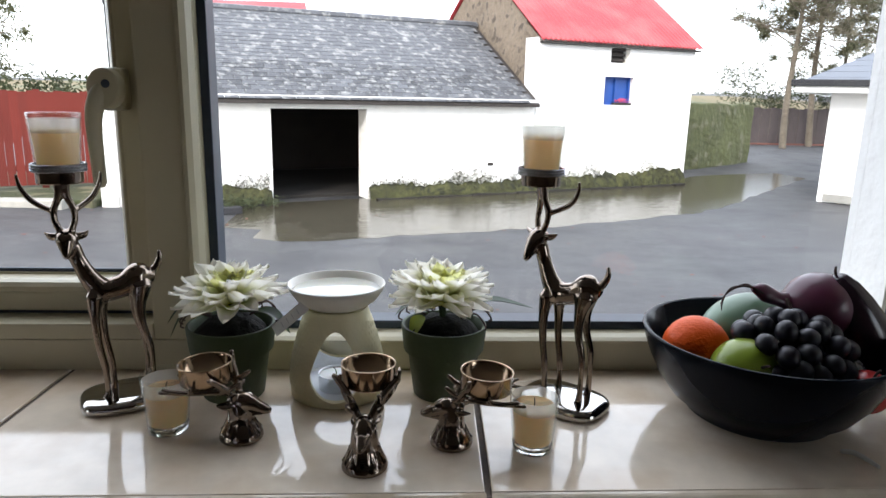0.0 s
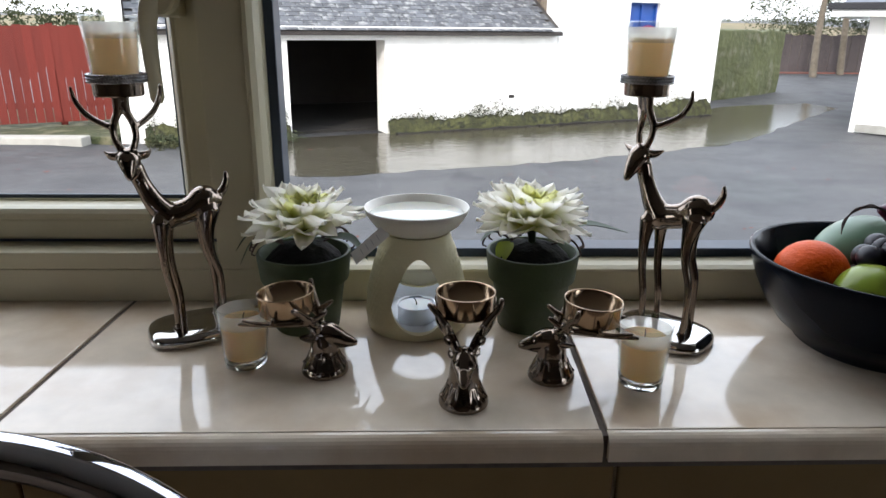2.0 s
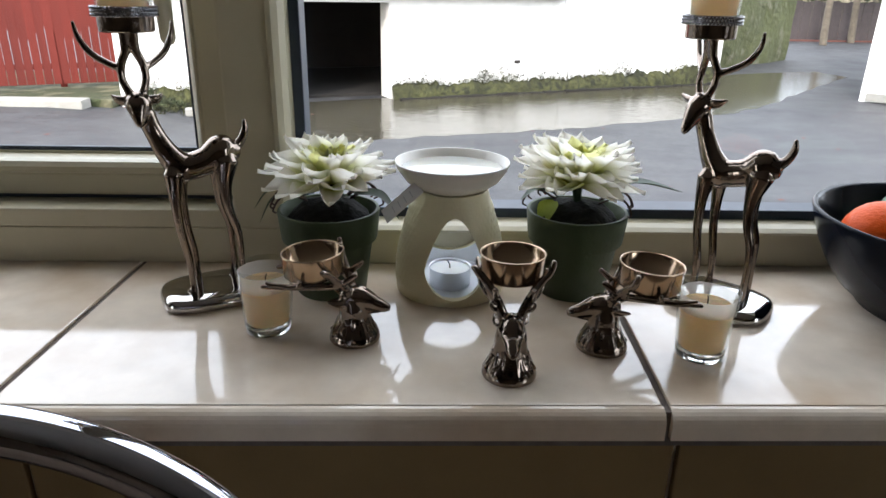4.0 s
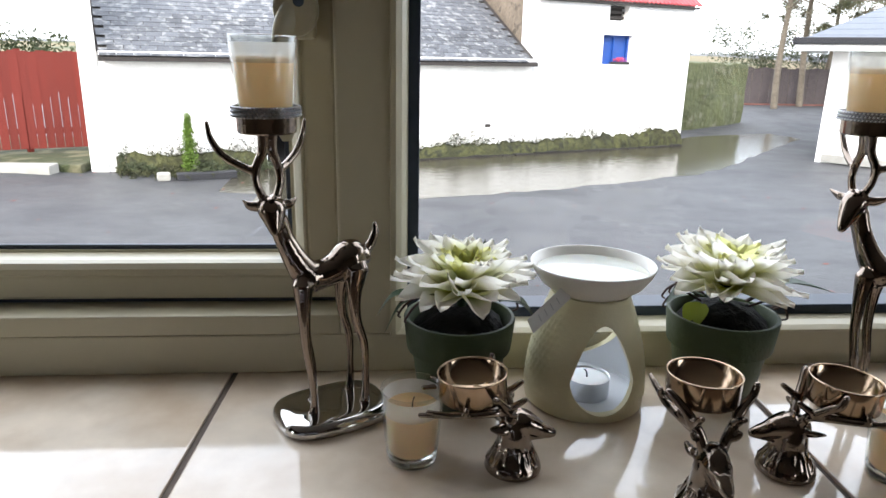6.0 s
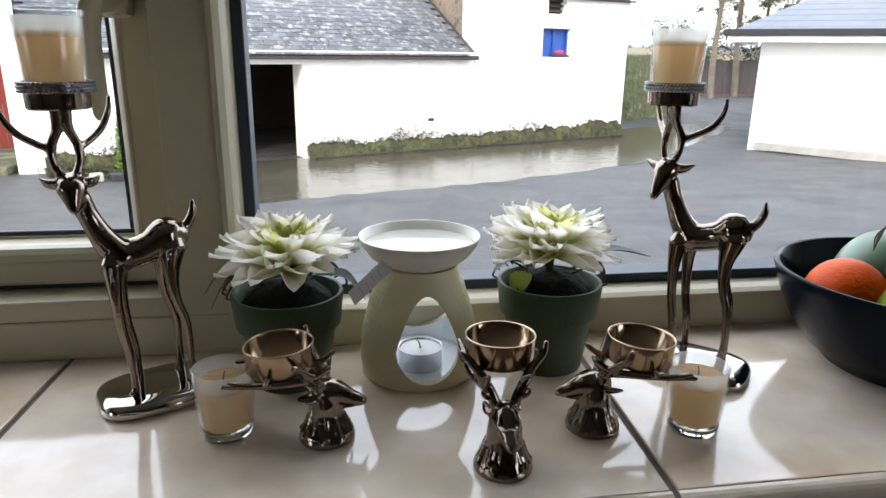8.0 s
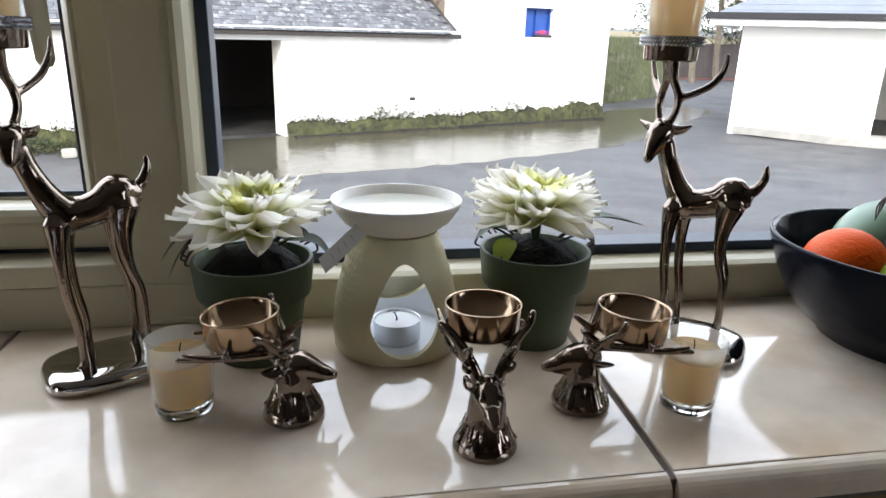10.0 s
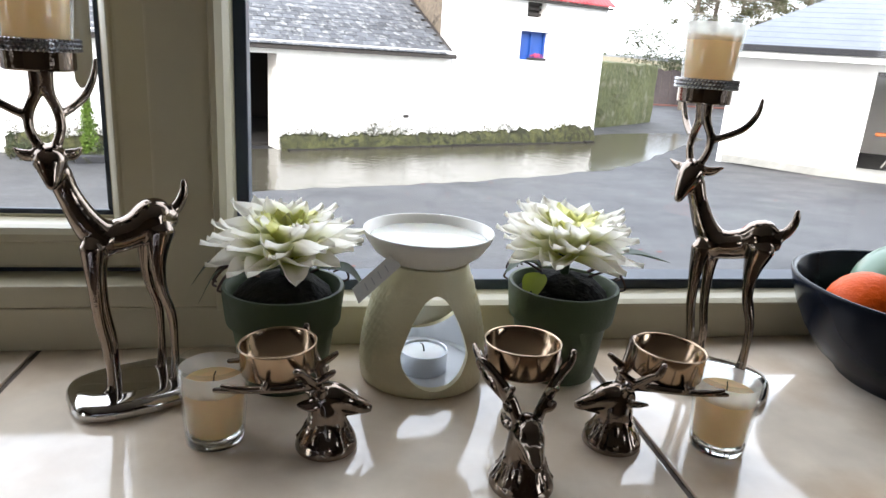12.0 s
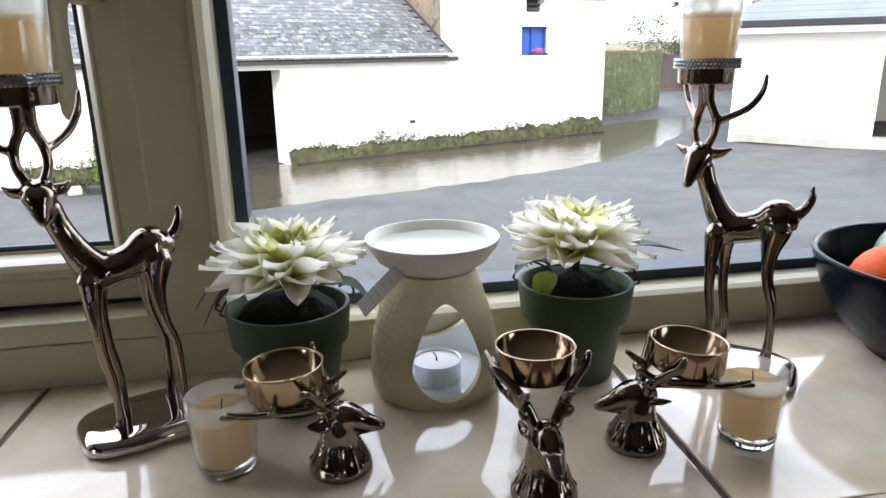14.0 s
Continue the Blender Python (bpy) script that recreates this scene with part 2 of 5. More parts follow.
def tube(bm, pts, segs=12, n=6, flat=1.0):
    """A round limb along points (x, y, z, radius), smoothed, with closed round ends."""
    line = spline(pts, n) if n > 1 else [np.array(q, float) for q in pts]
    co = [Vector(q[:3]) for q in line]
    rad = [max(q[3], 1e-4) for q in line]
    side = None
    rings = []
    for i, c in enumerate(co):
        d = (co[min(i + 1, len(co) - 1)] - co[max(i - 1, 0)]).normalized()
        if side is None:
            side = d.orthogonal().normalized()
        side = (side - d * side.dot(d)).normalized()
        up = d.cross(side)
        ring = lambda at, r: [bm.verts.new(at + side * (r * math.cos(2 * math.pi * k / segs)) + up * (r * flat * math.sin(2 * math.pi * k / segs))) for k in range(segs)]
        if i == 0:
            rings.append(ring(c - d * rad[0] * 0.7, rad[0] * 0.6))
        rings.append(ring(c, rad[i]))
        if i == len(co) - 1:
            rings.append(ring(c + d * rad[i] * 0.7, rad[i] * 0.6))
    for a, b in zip(rings, rings[1:]):
        for k in range(segs):
            bm.faces.new((a[k], a[(k + 1) % segs], b[(k + 1) % segs], b[k]))
    bm.faces.new(rings[0][::-1])
    bm.faces.new(rings[-1])
    return bm


def ball(bm, centre, radii, m=None, u=20, v=12):
    g = bmesh.new()
    bmesh.ops.create_uvsphere(g, u_segments=u, v_segments=v, radius=1)
    g.transform(Matrix.Translation(centre) @ (m or Matrix()) @ Matrix.Diagonal((*radii, 1)))
    return merge(bm, g)


def prism(bm, poly, along, m=None):
    """Extrudes a closed polygon (list of 3D points) by a vector."""
    a = [bm.verts.new(Vector(p)) for p in poly]
    b = [bm.verts.new(Vector(p) + Vector(along)) for p in poly]
    if m:
        for v in a + b:
            v.co = m @ v.co
    n = len(a)
    bm.faces.new(a[::-1])
    bm.faces.new(b)
    for i in range(n):
        bm.faces.new((a[i], a[(i + 1) % n], b[(i + 1) % n], b[i]))
    return bm


def holed(bm, x0, x1, z0, z1, y0, y1, holes):
    """A wall from x0 to x1 and z0 to z1 of depth y0 to y1, with holes (x0, x1, z0, z1) right through."""
    xs = sorted({x0, x1, *[h[0] for h in holes], *[h[1] for h in holes]})
    zs = sorted({z0, z1, *[h[2] for h in holes], *[h[3] for h in holes]})
    solid = lambda i, j: 0 <= i < len(xs) - 1 and 0 <= j < len(zs) - 1 and not any(
        h[0] <= (xs[i] + xs[i + 1]) / 2 <= h[1] and h[2] <= (zs[j] + zs[j + 1]) / 2 <= h[3] for h in holes)
    q = lambda *c: bm.faces.new([bm.verts.new(p) for p in c])
    for i in range(len(xs) - 1):
        for j in range(len(zs) - 1):
            if not solid(i, j):
                continue
            a, b, c, d = xs[i], xs[i + 1], zs[j], zs[j + 1]
            q((a, y0, c), (b, y0, c), (b, y0, d), (a, y0, d))
            q((b, y1, c), (a, y1, c), (a, y1, d), (b, y1, d))
            if not solid(i - 1, j):
                q((a, y1, c), (a, y0, c), (a, y0, d), (a, y1, d))
            if not solid(i + 1, j):
                q((b, y0, c), (b, y1, c), (b, y1, d), (b, y0, d))
            if not solid(i, j - 1):
                q((a, y1, c), (b, y1, c), (b, y0, c), (a, y0, c))
            if not solid(i, j + 1):
                q((a, y0, d), (b, y0, d), (b, y1, d), (a, y1, d))
    bmesh.ops.remove_doubles(bm, verts=bm.verts, dist=1e-5)
    return bm


def leaves(bm, centre, radii, count, size, rng, shell=0.4):
    """Many small leaf blades in an uneven cloud."""
    for _ in range(count):
        d = Vector((rng.gauss(0, 1), rng.gauss(0, 1), rng.gauss(0, 1))).normalized()
        r = shell + (1 - shell) * rng.random()
        c = Vector(centre) + Vector((d.x * radii[0], d.y * radii[1], d.z * radii[2])) * r
        a = Vector((rng.gauss(0, 1), rng.gauss(0, 1), rng.gauss(0, 1))).normalized() * size * rng.uniform(0.6, 1.3)
        b = a.orthogonal().normalized() * a.length * 0.45
        bm.faces.new([bm.verts.new(c + v) for v in (-a, b * 0.9, a, -b * 0.9)])


# ---- the room and the window ----
SILL = 1.1
GROUND = -0.30
FACE = 0.755          # room side of the fixed window frame
SASH = 0.785          # room side of the opening sash, set back behind the frame
PANE = 0.808
SASH_PANE = 0.832
WALL_IN, WALL_OUT = 0.522, 0.905
OX0, OX1, OZ1 = -2.1, 0.660, 2.3

bm = bmesh.new()
holed(bm, -2.6, 2.2, GROUND, 2.4, WALL_IN, WALL_OUT, [(OX0, OX1, 1.06, OZ1)])
tagged(part("wall_north", bm, M_PLASTER), "white plastered wall round the kitchen window", "wall", kind="structure")
bm = bmesh.new()
holed(bm, -2.6, 2.2, GROUND, 6.6, WALL_OUT + 0.003, WALL_OUT + 0.02, [(OX0 + 0.01, 0.606, 1.05, OZ1 - 0.01)])
tagged(part("wall_outside", bm, M_RENDER), "white rendered outer face of the house", "wall", kind="structure")
for name, lo, hi, mt, lab in (
        ("floor", (-2.6, -3.2, -0.1), (2.2, WALL_IN, 0.0), M_FLOOR, "brown tiled kitchen floor"),
        ("ceiling", (-2.75, -3.3, 2.4), (2.3, WALL_OUT, 2.5), M_CEIL, "plain white painted ceiling")):
    bm = bmesh.new()
    box(bm, lo, hi)
    tagged(part(name, bm, mt), lab, name.split("_")[0], kind="structure")
bm = bmesh.new()
box(bm, (-2.6, -3.3, 0), (2.2, -3.2, 2.4))
tagged(part("wall_south", bm, M_ROOM), "plain brown painted back wall of the kitchen", "wall", kind="structure")
bm = bmesh.new()
# opening added out of view to brighten the left of the window
holed(bm, -3.2, WALL_IN + 0.3, -0.3, 2.4, 2.6, 2.75, [(-0.75, -0.25, 1.15, 1.65)])
bm.transform(Matrix.Rotation(radians(90), 4, "Z"))
tagged(part("wall_west", bm, M_ROOM), "brown painted kitchen side wall with an unseen opening added for light", "wall", kind="structure")
bm = bmesh.new()
# unseen opening, added to light what faces the room
holed(bm, -3.2, WALL_IN, 0, 2.4, -2.3, -2.2, [(-1.3, -0.4, 1.1, 1.9)])
bm.transform(Matrix.Rotation(radians(90), 4, "Z"))
tagged(part("wall_east", bm, M_ROOM), "brown painted kitchen side wall with an unseen opening added for light", "wall", kind="structure")
# unseen storey and roof, added so that their shadow covers the yard
bm = bmesh.new()
box(bm, (-2.8, -3.4, 2.55), (2.32, WALL_OUT - 0.01, 6.6))
prism(bm, [(-3.0, WALL_OUT + 0.35, 6.6), (-3.0, -3.8, 6.6), (-3.0, -1.4, 8.2)], (5.5, 0, 0))
tagged(part("house_upper_storey", bm, M_RENDER), "unseen upper storey block added to shade the yard", "house", kind="structure")

bm = bmesh.new()
box(bm, (0.606, FACE + 0.076, 1.062), (OX1 - 0.001, WALL_OUT + 0.0025, OZ1 - 0.001))
tagged(part("trim_reveal", bm, M_RENDER), "white rendered outer reveal beside the window", "trim", kind="structure")

# sill: glazed tiles with dark grout, rounded front edge
FRONT = 0.498
joints = [OX0, -1.7845, -1.3245, -0.8645, -0.4045, 0.0555, 0.5155, OX1]
bm = bmesh.new()
box(bm, (OX0, FRONT + 0.006, SILL - 0.03), (OX1, FACE + 0.02, SILL - 0.0025))
tagged(part("window_sill_bed", bm, M_GROUT), "dark grout bed under the sill tiles", "sill", kind="structure")
sill = thing("window_sill", Matrix(), "cream glazed tile window sill with dark grout lines", "sill", kind="structure")
for a, b in zip(joints, joints[1:]):
    bm = bmesh.new()
    box(bm, (a + 0.0028, FRONT + 0.011, SILL - 0.012), (b - 0.0028, FACE + 0.01, SILL), 0.0012)
    for v in bm.verts:   # the joints run a little out of square
        v.co.x += 0.04 * (v.co.y - 0.63)
    part("tile", bm, M_TILE, sill)
    bm = bmesh.new()
    arc = [(a + 0.0022, FRONT + 0.011 + 0.0105 * math.cos(q), SILL - 0.0115 + 0.0105 * math.sin(q)) for q in [radians(90 + 15 * i) for i in range(7)]]
    poly = arc + [(a + 0.0022, FRONT + 0.0005, SILL - 0.022), (a + 0.0022, FRONT + 0.011, SILL - 0.022)]
    prism(bm, poly, (b - a - 0.0044, 0, 0), Matrix.Translation((-0.0045, 0, 0)))
    part("tile_edge", bm, M_TILE, sill, smooth=False)
facing = thing("tiled_splashback", Matrix(), "brown glazed wall tiles below the sill", "splashback", kind="structure")
for a, b in zip([-2.55] + joints[1:-1], joints[1:-1] + [2.1]):
    for z0, z1 in ((0.92, SILL - 0.0245), (0.62, 0.915)):
        bm = bmesh.new()
        box(bm, (a + 0.012, WALL_IN - 0.008, z0), (b + 0.008, WALL_IN - 0.001, z1), 0.0015)
        part("tile", bm, M_WALLTILE, facing)

# window: fixed frame, opening sash, panes
win = thing("window_1", Matrix(), "white plastic double glazed window with an opening sash", "window", kind="structure")
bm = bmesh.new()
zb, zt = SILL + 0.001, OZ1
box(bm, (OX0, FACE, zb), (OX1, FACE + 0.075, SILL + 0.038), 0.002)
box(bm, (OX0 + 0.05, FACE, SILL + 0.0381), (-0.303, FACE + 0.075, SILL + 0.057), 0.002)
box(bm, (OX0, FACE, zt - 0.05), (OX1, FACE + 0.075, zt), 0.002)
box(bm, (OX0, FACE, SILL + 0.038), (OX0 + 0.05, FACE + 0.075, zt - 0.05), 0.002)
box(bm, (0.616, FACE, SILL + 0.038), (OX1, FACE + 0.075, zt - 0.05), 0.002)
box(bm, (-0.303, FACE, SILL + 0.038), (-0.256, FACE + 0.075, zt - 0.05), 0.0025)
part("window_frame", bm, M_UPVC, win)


def bead(bm, x0, x1, z0, z1, rows):
    """A glazing bead round an opening, mitred; rows are (step in from the sides, step in from foot and head, depth)."""
    rings = [[bm.verts.new(p) for p in ((x0 + wx, y, z0 + wz), (x1 - wx, y, z0 + wz), (x1 - wx, y, z1 - wz), (x0 + wx, y, z1 - wz))] for wx, wz, y in rows]
    for p, q in zip(rings, rings[1:]):
        for k in range(4):
            bm.faces.new((p[k], p[(k + 1) % 4], q[(k + 1) % 4], q[k]))


def gasket(bm, x0, x1, z0, z1, y, w, d=0.006):
    box(bm, (x0, y, z0), (x1, y + d, z0 + w), 0.0012)
    box(bm, (x0, y, z1 - w), (x1, y + d, z1), 0.0012)
    box(bm, (x0, y, z0 + w), (x0 + w, y + d, z1 - w), 0.0012)
    box(bm, (x1 - w, y, z0 + w), (x1, y + d, z1 - w), 0.0012)


bm = bmesh.new()
bead(bm, -0.258, 0.618, SILL + 0.036, zt - 0.048, [(0, 0, FACE + 0.02), (0, 0, FACE - 0.002), (0.001, 0.001, FACE - 0.0035), (0.005, 0.003, FACE - 0.0035), (0.010, 0.006, FACE + 0.002), (0.014, 0.008, FACE + 0.010), (0.016, 0.009, FACE + 0.022), (0.016, 0.009, FACE + 0.03)])
part("glazing_bead", bm, M_UPVC, win)
bm = bmesh.new()
gasket(bm, -0.2430, 0.6035, SILL + 0.0440, zt - 0.055, FACE + 0.0215, 0.0108, PANE - FACE - 0.022)
part("gasket", bm, M_GASKET_AND_GAP, win, "dark rubber gasket")
bm = bmesh.new()
box(bm, (-0.2425, PANE, SILL + 0.043), (0.603, PANE + 0.004, zt - 0.055))
pane = part("pane", bm, M_PANE, win)
pane.visible_shadow = False
# opening sash: rails, bead, gaskets, pane
sx0, sx1, sz0, sz1 = OX0 + 0.052, -0.3045, SILL + 0.062, zt - 0.052
wx, wz = 0.0285, 0.023
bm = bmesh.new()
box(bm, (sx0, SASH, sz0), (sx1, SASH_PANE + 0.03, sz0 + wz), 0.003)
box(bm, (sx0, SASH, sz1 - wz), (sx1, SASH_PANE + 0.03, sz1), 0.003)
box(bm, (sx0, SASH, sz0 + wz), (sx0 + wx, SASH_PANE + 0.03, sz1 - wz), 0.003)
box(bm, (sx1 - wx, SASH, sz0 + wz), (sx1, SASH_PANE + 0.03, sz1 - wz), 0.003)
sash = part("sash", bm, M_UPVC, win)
# dark strip in the gap under the sash: its shadow painted as a part
bm = bmesh.new()
box(bm, (sx0, SASH + 0.006, SILL + 0.0575), (sx1, SASH + 0.02, sz0 - 0.0005))
part("seal", bm, M_GASKET_AND_GAP, win, "dark strip standing for the shadow gap under the sash")
bm = bmesh.new()
bead(bm, sx0 + wx, sx1 - wx, sz0 + wz, sz1 - wz, [(-0.001, -0.001, SASH + 0.015), (-0.001, -0.001, SASH + 0.001), (0.001, 0.001, SASH - 0.001), (0.003, 0.006, SASH - 0.0008), (0.006, 0.0105, SASH + 0.003), (0.010, 0.0120, SASH + 0.010), (0.015, 0.0110, SASH + 0.034), (0.0155, 0.0105, SASH + 0.044)])
part("glazing_bead", bm, M_UPVC, sash)
gx0, gx1, gz0, gz1 = sx0 + wx + 0.0135, sx1 - wx - 0.0135, sz0 + wz + 0.008, sz1 - wz - 0.008
bm = bmesh.new()
gasket(bm, gx0, gx1, gz0, gz1, SASH_PANE - 0.0065, 0.0095)
part("gasket", bm, M_GASKET_AND_GAP, sash, "dark rubber gasket")
bm = bmesh.new()
gasket(bm, gx0 + 0.0002, gx1 - 0.0002, gz0 + 0.0002, gz1 - 0.0002, SASH_PANE - 0.0088, 0.0050)
part("gasket_lip", bm, M_UPVC, sash)
bm = bmesh.new()
box(bm, (gx0, SASH_PANE, gz0), (gx1, SASH_PANE + 0.004, gz1))
pane = part("pane", bm, M_PANE, sash)
pane.visible_shadow = False

# ---- outside: ground, puddle, barn ----
def step(a, b, v):
    f = max(0.0, min(1.0, (v - a) / (b - a)))
    return f * f * (3 - 2 * f)


def dish(s, q):
    """How far the yard sinks along the barn's foot; s along the wall, q out from it (negative towards the house)."""
    return -0.15 * step(-6.5, -3.2, s) * (1 - step(11, 17, s)) * step(-8.5, -3.5, q) * (1 - step(3.0, 7.0, q))


BARN = Matrix.Translation((-0.06, 12.29, GROUND)) @ Matrix.Rotation(math.atan(0.42), 4, "Z")
TO_BARN = BARN.inverted()
bm = bmesh.new()
N = 110
vs = {}
for i in range(N + 1):
    for j in range(N + 1):
        x = 260 * (abs(2 * i / N - 1) ** 2.4) * (1 if 2 * i > N else -1)
        y = 0.93 + 400 * (j / N) ** 2
        far = max(0.0, min(1.0, (y - 34) / 60))
        p = TO_BARN @ Vector((x, y, 0))
        vs[i, j] = bm.verts.new((x, y, GROUND + far * far * 2.6 + dish(p.x, p.y)))
for i in range(N):
    for j in range(N):
        bm.faces.new((vs[i, j], vs[i + 1, j], vs[i + 1, j + 1], vs[i, j + 1]))
box(bm, (-260, -200, GROUND - 0.2), (260, 0.925, GROUND))
ground = tagged(part("ground", bm, M_ASPHALT), "grey worn asphalt farmyard, damp in places", "ground", kind="structure")

bm = bmesh.new()
fv = {}
for i in range(41):
    for j in range(13):
        x = -120 + 280 * i / 40
        y = 33 + 330 * (j / 12) ** 1.6
        far = max(0.0, min(1.0, (y - 34) / 60))
        fv[i, j] = bm.verts.new((x, y, GROUND + 0.05 + far * far * 2.6 + 0.25 * noise.noise((x * 0.05, y * 0.05, 0))))
for i in range(40):
    for j in range(12):
        bm.faces.new((fv[i, j], fv[i + 1, j], fv[i + 1, j + 1], fv[i, j + 1]))
tagged(part("field", bm, M_FIELD, smooth=True), "dry yellow-green field rising beyond the yard", "field", kind="structure")

# puddle: an uneven sheet along the foot of the barn
bm = bmesh.new()
front = spline([(-3.5, 10.45), (-3.0, 9.5), (-1.6, 8.45), (0.4, 9.0), (2.4, 9.75), (4.4, 10.75), (6.0, 12.0), (8.2, 14.5), (10.2, 16.6)], 8)
back = spline([(-3.55, 10.75), (-2.9, 11.15), (-1.6, 11.75), (0.4, 12.6), (2.4, 13.4), (4.4, 14.25), (6.1, 15.0), (7.2, 16.5), (10.0, 17.6)], 8)
rows = []
for a, b in zip(front, back):
    wob = 0.14 * noise.noise((a[0] * 1.3, a[1] * 1.3, 2)) + 0.10 * noise.noise((a[0] * 4, a[1] * 4, 5))
    rows.append([bm.verts.new((a[0] + (b[0] - a[0]) * f, a[1] + (b[1] - a[1]) * f + wob * (1 - f), GROUND - 0.147)) for f in (0, 0.25, 0.5, 0.75, 1)])
for p, q in zip(rows, rows[1:]):
    for i in range(4):
        bm.faces.new((p[i], q[i], q[i + 1], p[i + 1]))
tagged(part("water", bm, M_WATER, smooth=True), "wide muddy puddle along the barn wall, rippled", "puddle", kind="structure")

barn = thing("barn", BARN, "long low whitewashed stone barn with a grey slate roof", "barn")
S0, S1, EAVE, DEP, RIDGE = -4.72, 2.75, 1.64, 2.5, 3.20
bm = bmesh.new()
holed(bm, S0, S1, -0.3, EAVE, 0.0, 0.45, [(-2.38, -0.72, -0.2, 1.43)])
bmesh.ops.subdivide_edges(bm, edges=[e for e in bm.edges if e.calc_length() > 0.6], cuts=6, use_grid_fill=True)
part("wall", bm, M_WHITEWASH, barn)
bm = bmesh.new()
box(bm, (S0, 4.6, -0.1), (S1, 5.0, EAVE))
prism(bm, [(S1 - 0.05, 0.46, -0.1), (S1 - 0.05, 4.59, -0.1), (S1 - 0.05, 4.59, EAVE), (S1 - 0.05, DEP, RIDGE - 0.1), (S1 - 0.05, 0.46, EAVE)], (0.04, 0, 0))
# near-black back wall: the unlit inside is put into its colour
part("back_wall", bm, M_TIMBER_AND_SHADE, barn)
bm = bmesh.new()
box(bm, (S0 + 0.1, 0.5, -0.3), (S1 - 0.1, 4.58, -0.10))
# floor colour carries the shade of the doorway too
part("floor", bm, M_DARKENED_EARTH, barn)
bm = bmesh.new()
prism(bm, [(S0 - 0.24, -0.02, -0.3), (S0 - 0.24, 5.0, -0.3), (S0 - 0.24, 5.0, 2.2), (S0 - 0.24, DEP, 3.7), (S0 - 0.24, 0.5, 3.2), (S0 - 0.24, -0.02, 3.0)], (0.235, 0, 0))
part("gable_wall", bm, M_WHITEWASH, barn)
bm = bmesh.new()
box(bm, (-2.6, -0.012, 1.43), (-0.5, 0.44, 1.52), 0.006)
part("lintel", bm, M_FASCIA, barn)
bm = bmesh.new()
box(bm, (S0 + 0.02, -0.16, EAVE - 0.10), (S1 - 0.01, -0.13, EAVE + 0.01), 0.006)
box(bm, (S0 + 0.02, -0.128, EAVE - 0.10), (S1 - 0.01, -0.003, EAVE - 0.07))
part("fascia", bm, M_FASCIA, barn, "white painted fascia board")
# the roof: boards under slates
pitch = math.atan2(RIDGE - EAVE, DEP)
bm = bmesh.new()
prism(bm, [(S0 + 0.01, -0.2, EAVE - 0.11 + 0.04), (S0 + 0.01, DEP, RIDGE), (S0 + 0.01, 5.2, EAVE - 0.07), (S0 + 0.01, 5.2, EAVE - 0.13), (S0 + 0.01, DEP, RIDGE - 0.06), (S0 + 0.01, -0.2, EAVE - 0.13)], (S1 - S0 - 0.03, 0, 0))
roof = part("roof", bm, M_TIMBER_AND_SHADE, barn)
bm = bmesh.new()
tube(bm, [(S0 + 0.02, DEP, RIDGE + 0.01, 0.09), (S1 - 0.03, DEP, RIDGE + 0.01, 0.09)], 8, 2)
part("ridge_tile", bm, M_SLATE, barn)

# two-storey loft barn with a red roof
loft = thing("loft_barn", BARN, "two-storey whitewashed stone barn with a red painted roof", "barn")
T0, T1, TE, TD, TR = 2.76, 6.82, 2.83, 4.6, 4.52
bm = bmesh.new()
WIN, VENT = (4.41, 5.16, 1.575, 2.145), (4.52, 5.01, 2.42, 2.72)
holed(bm, T0, T1, -0.3, TE, -0.01, 0.45, [WIN, VENT])
part("front_wall", bm, M_WHITEWASH, loft)
for x, nm, mt in ((T0, "gable_wall", M_RUBBLE), (T1 - 0.3, "far_gable", M_WHITEWASH)):
    bm = bmesh.new()
    prism(bm, [(x, 0.452, -0.1), (x, TD, -0.1), (x, TD, TE), (x, TD / 2, TR - 0.05), (x, 0.452, TE + 0.36)], (0.3, 0, 0))
    part(nm, bm, mt, loft)
bm = bmesh.new()
prism(bm, [(T0 + 0.003, -0.008, TE), (T0 + 0.003, 0.45, TE), (T0 + 0.003, 0.45, TE + 0.3)], (T1 - T0 - 0.006, 0, 0))
part("wall_head", bm, M_RUBBLE, loft)
bm = bmesh.new()
box(bm, (T0 + 0.3, TD - 0.3, -0.1), (T1 - 0.3, TD, TE))
part("back_wall", bm, M_RUBBLE, loft)
bm = bmesh.new()   # corrugated sheets
nx = 110
for side in (0, 1):
    prev = None
    for i in range(nx + 1):
        x = T0 - 0.06 + (T1 - T0 + 0.14) * i / nx
        dz = 0.018 * math.cos(i * math.pi / 1.5) + 0.03
        y0, z0 = (-0.16, TE - 0.05) if side == 0 else (TD + 0.16, TE - 0.09)
        col = [bm.verts.new((x, y0, z0 + dz)), bm.verts.new((x, TD / 2, TR + dz)), bm.verts.new((x, y0, z0 + dz - 0.03)), bm.verts.new((x, TD / 2, TR + dz - 0.03))]
        if prev:
            bm.faces.new((prev[0], col[0], col[1], prev[1]))
            bm.faces.new((prev[2], prev[3], col[3], col[2]))
            bm.faces.new((prev[0], prev[2], col[2], col[0]))
        prev = col
part("roof", bm, M_RED_ROOF, loft, "red painted corrugated roof")
bm = bmesh.new()
box(bm, (T0 + 0.02, -0.13, TE - 0.11), (T1 + 0.05, -0.012, TE - 0.07))
part("eaves_board", bm, M_TIMBER_AND_SHADE, loft)
wv = part("vent_opening", box(bmesh.new(), (VENT[0], 0.2, VENT[2]), (VENT[1], 0.24, VENT[3])), M_TIMBER_AND_SHADE, loft)
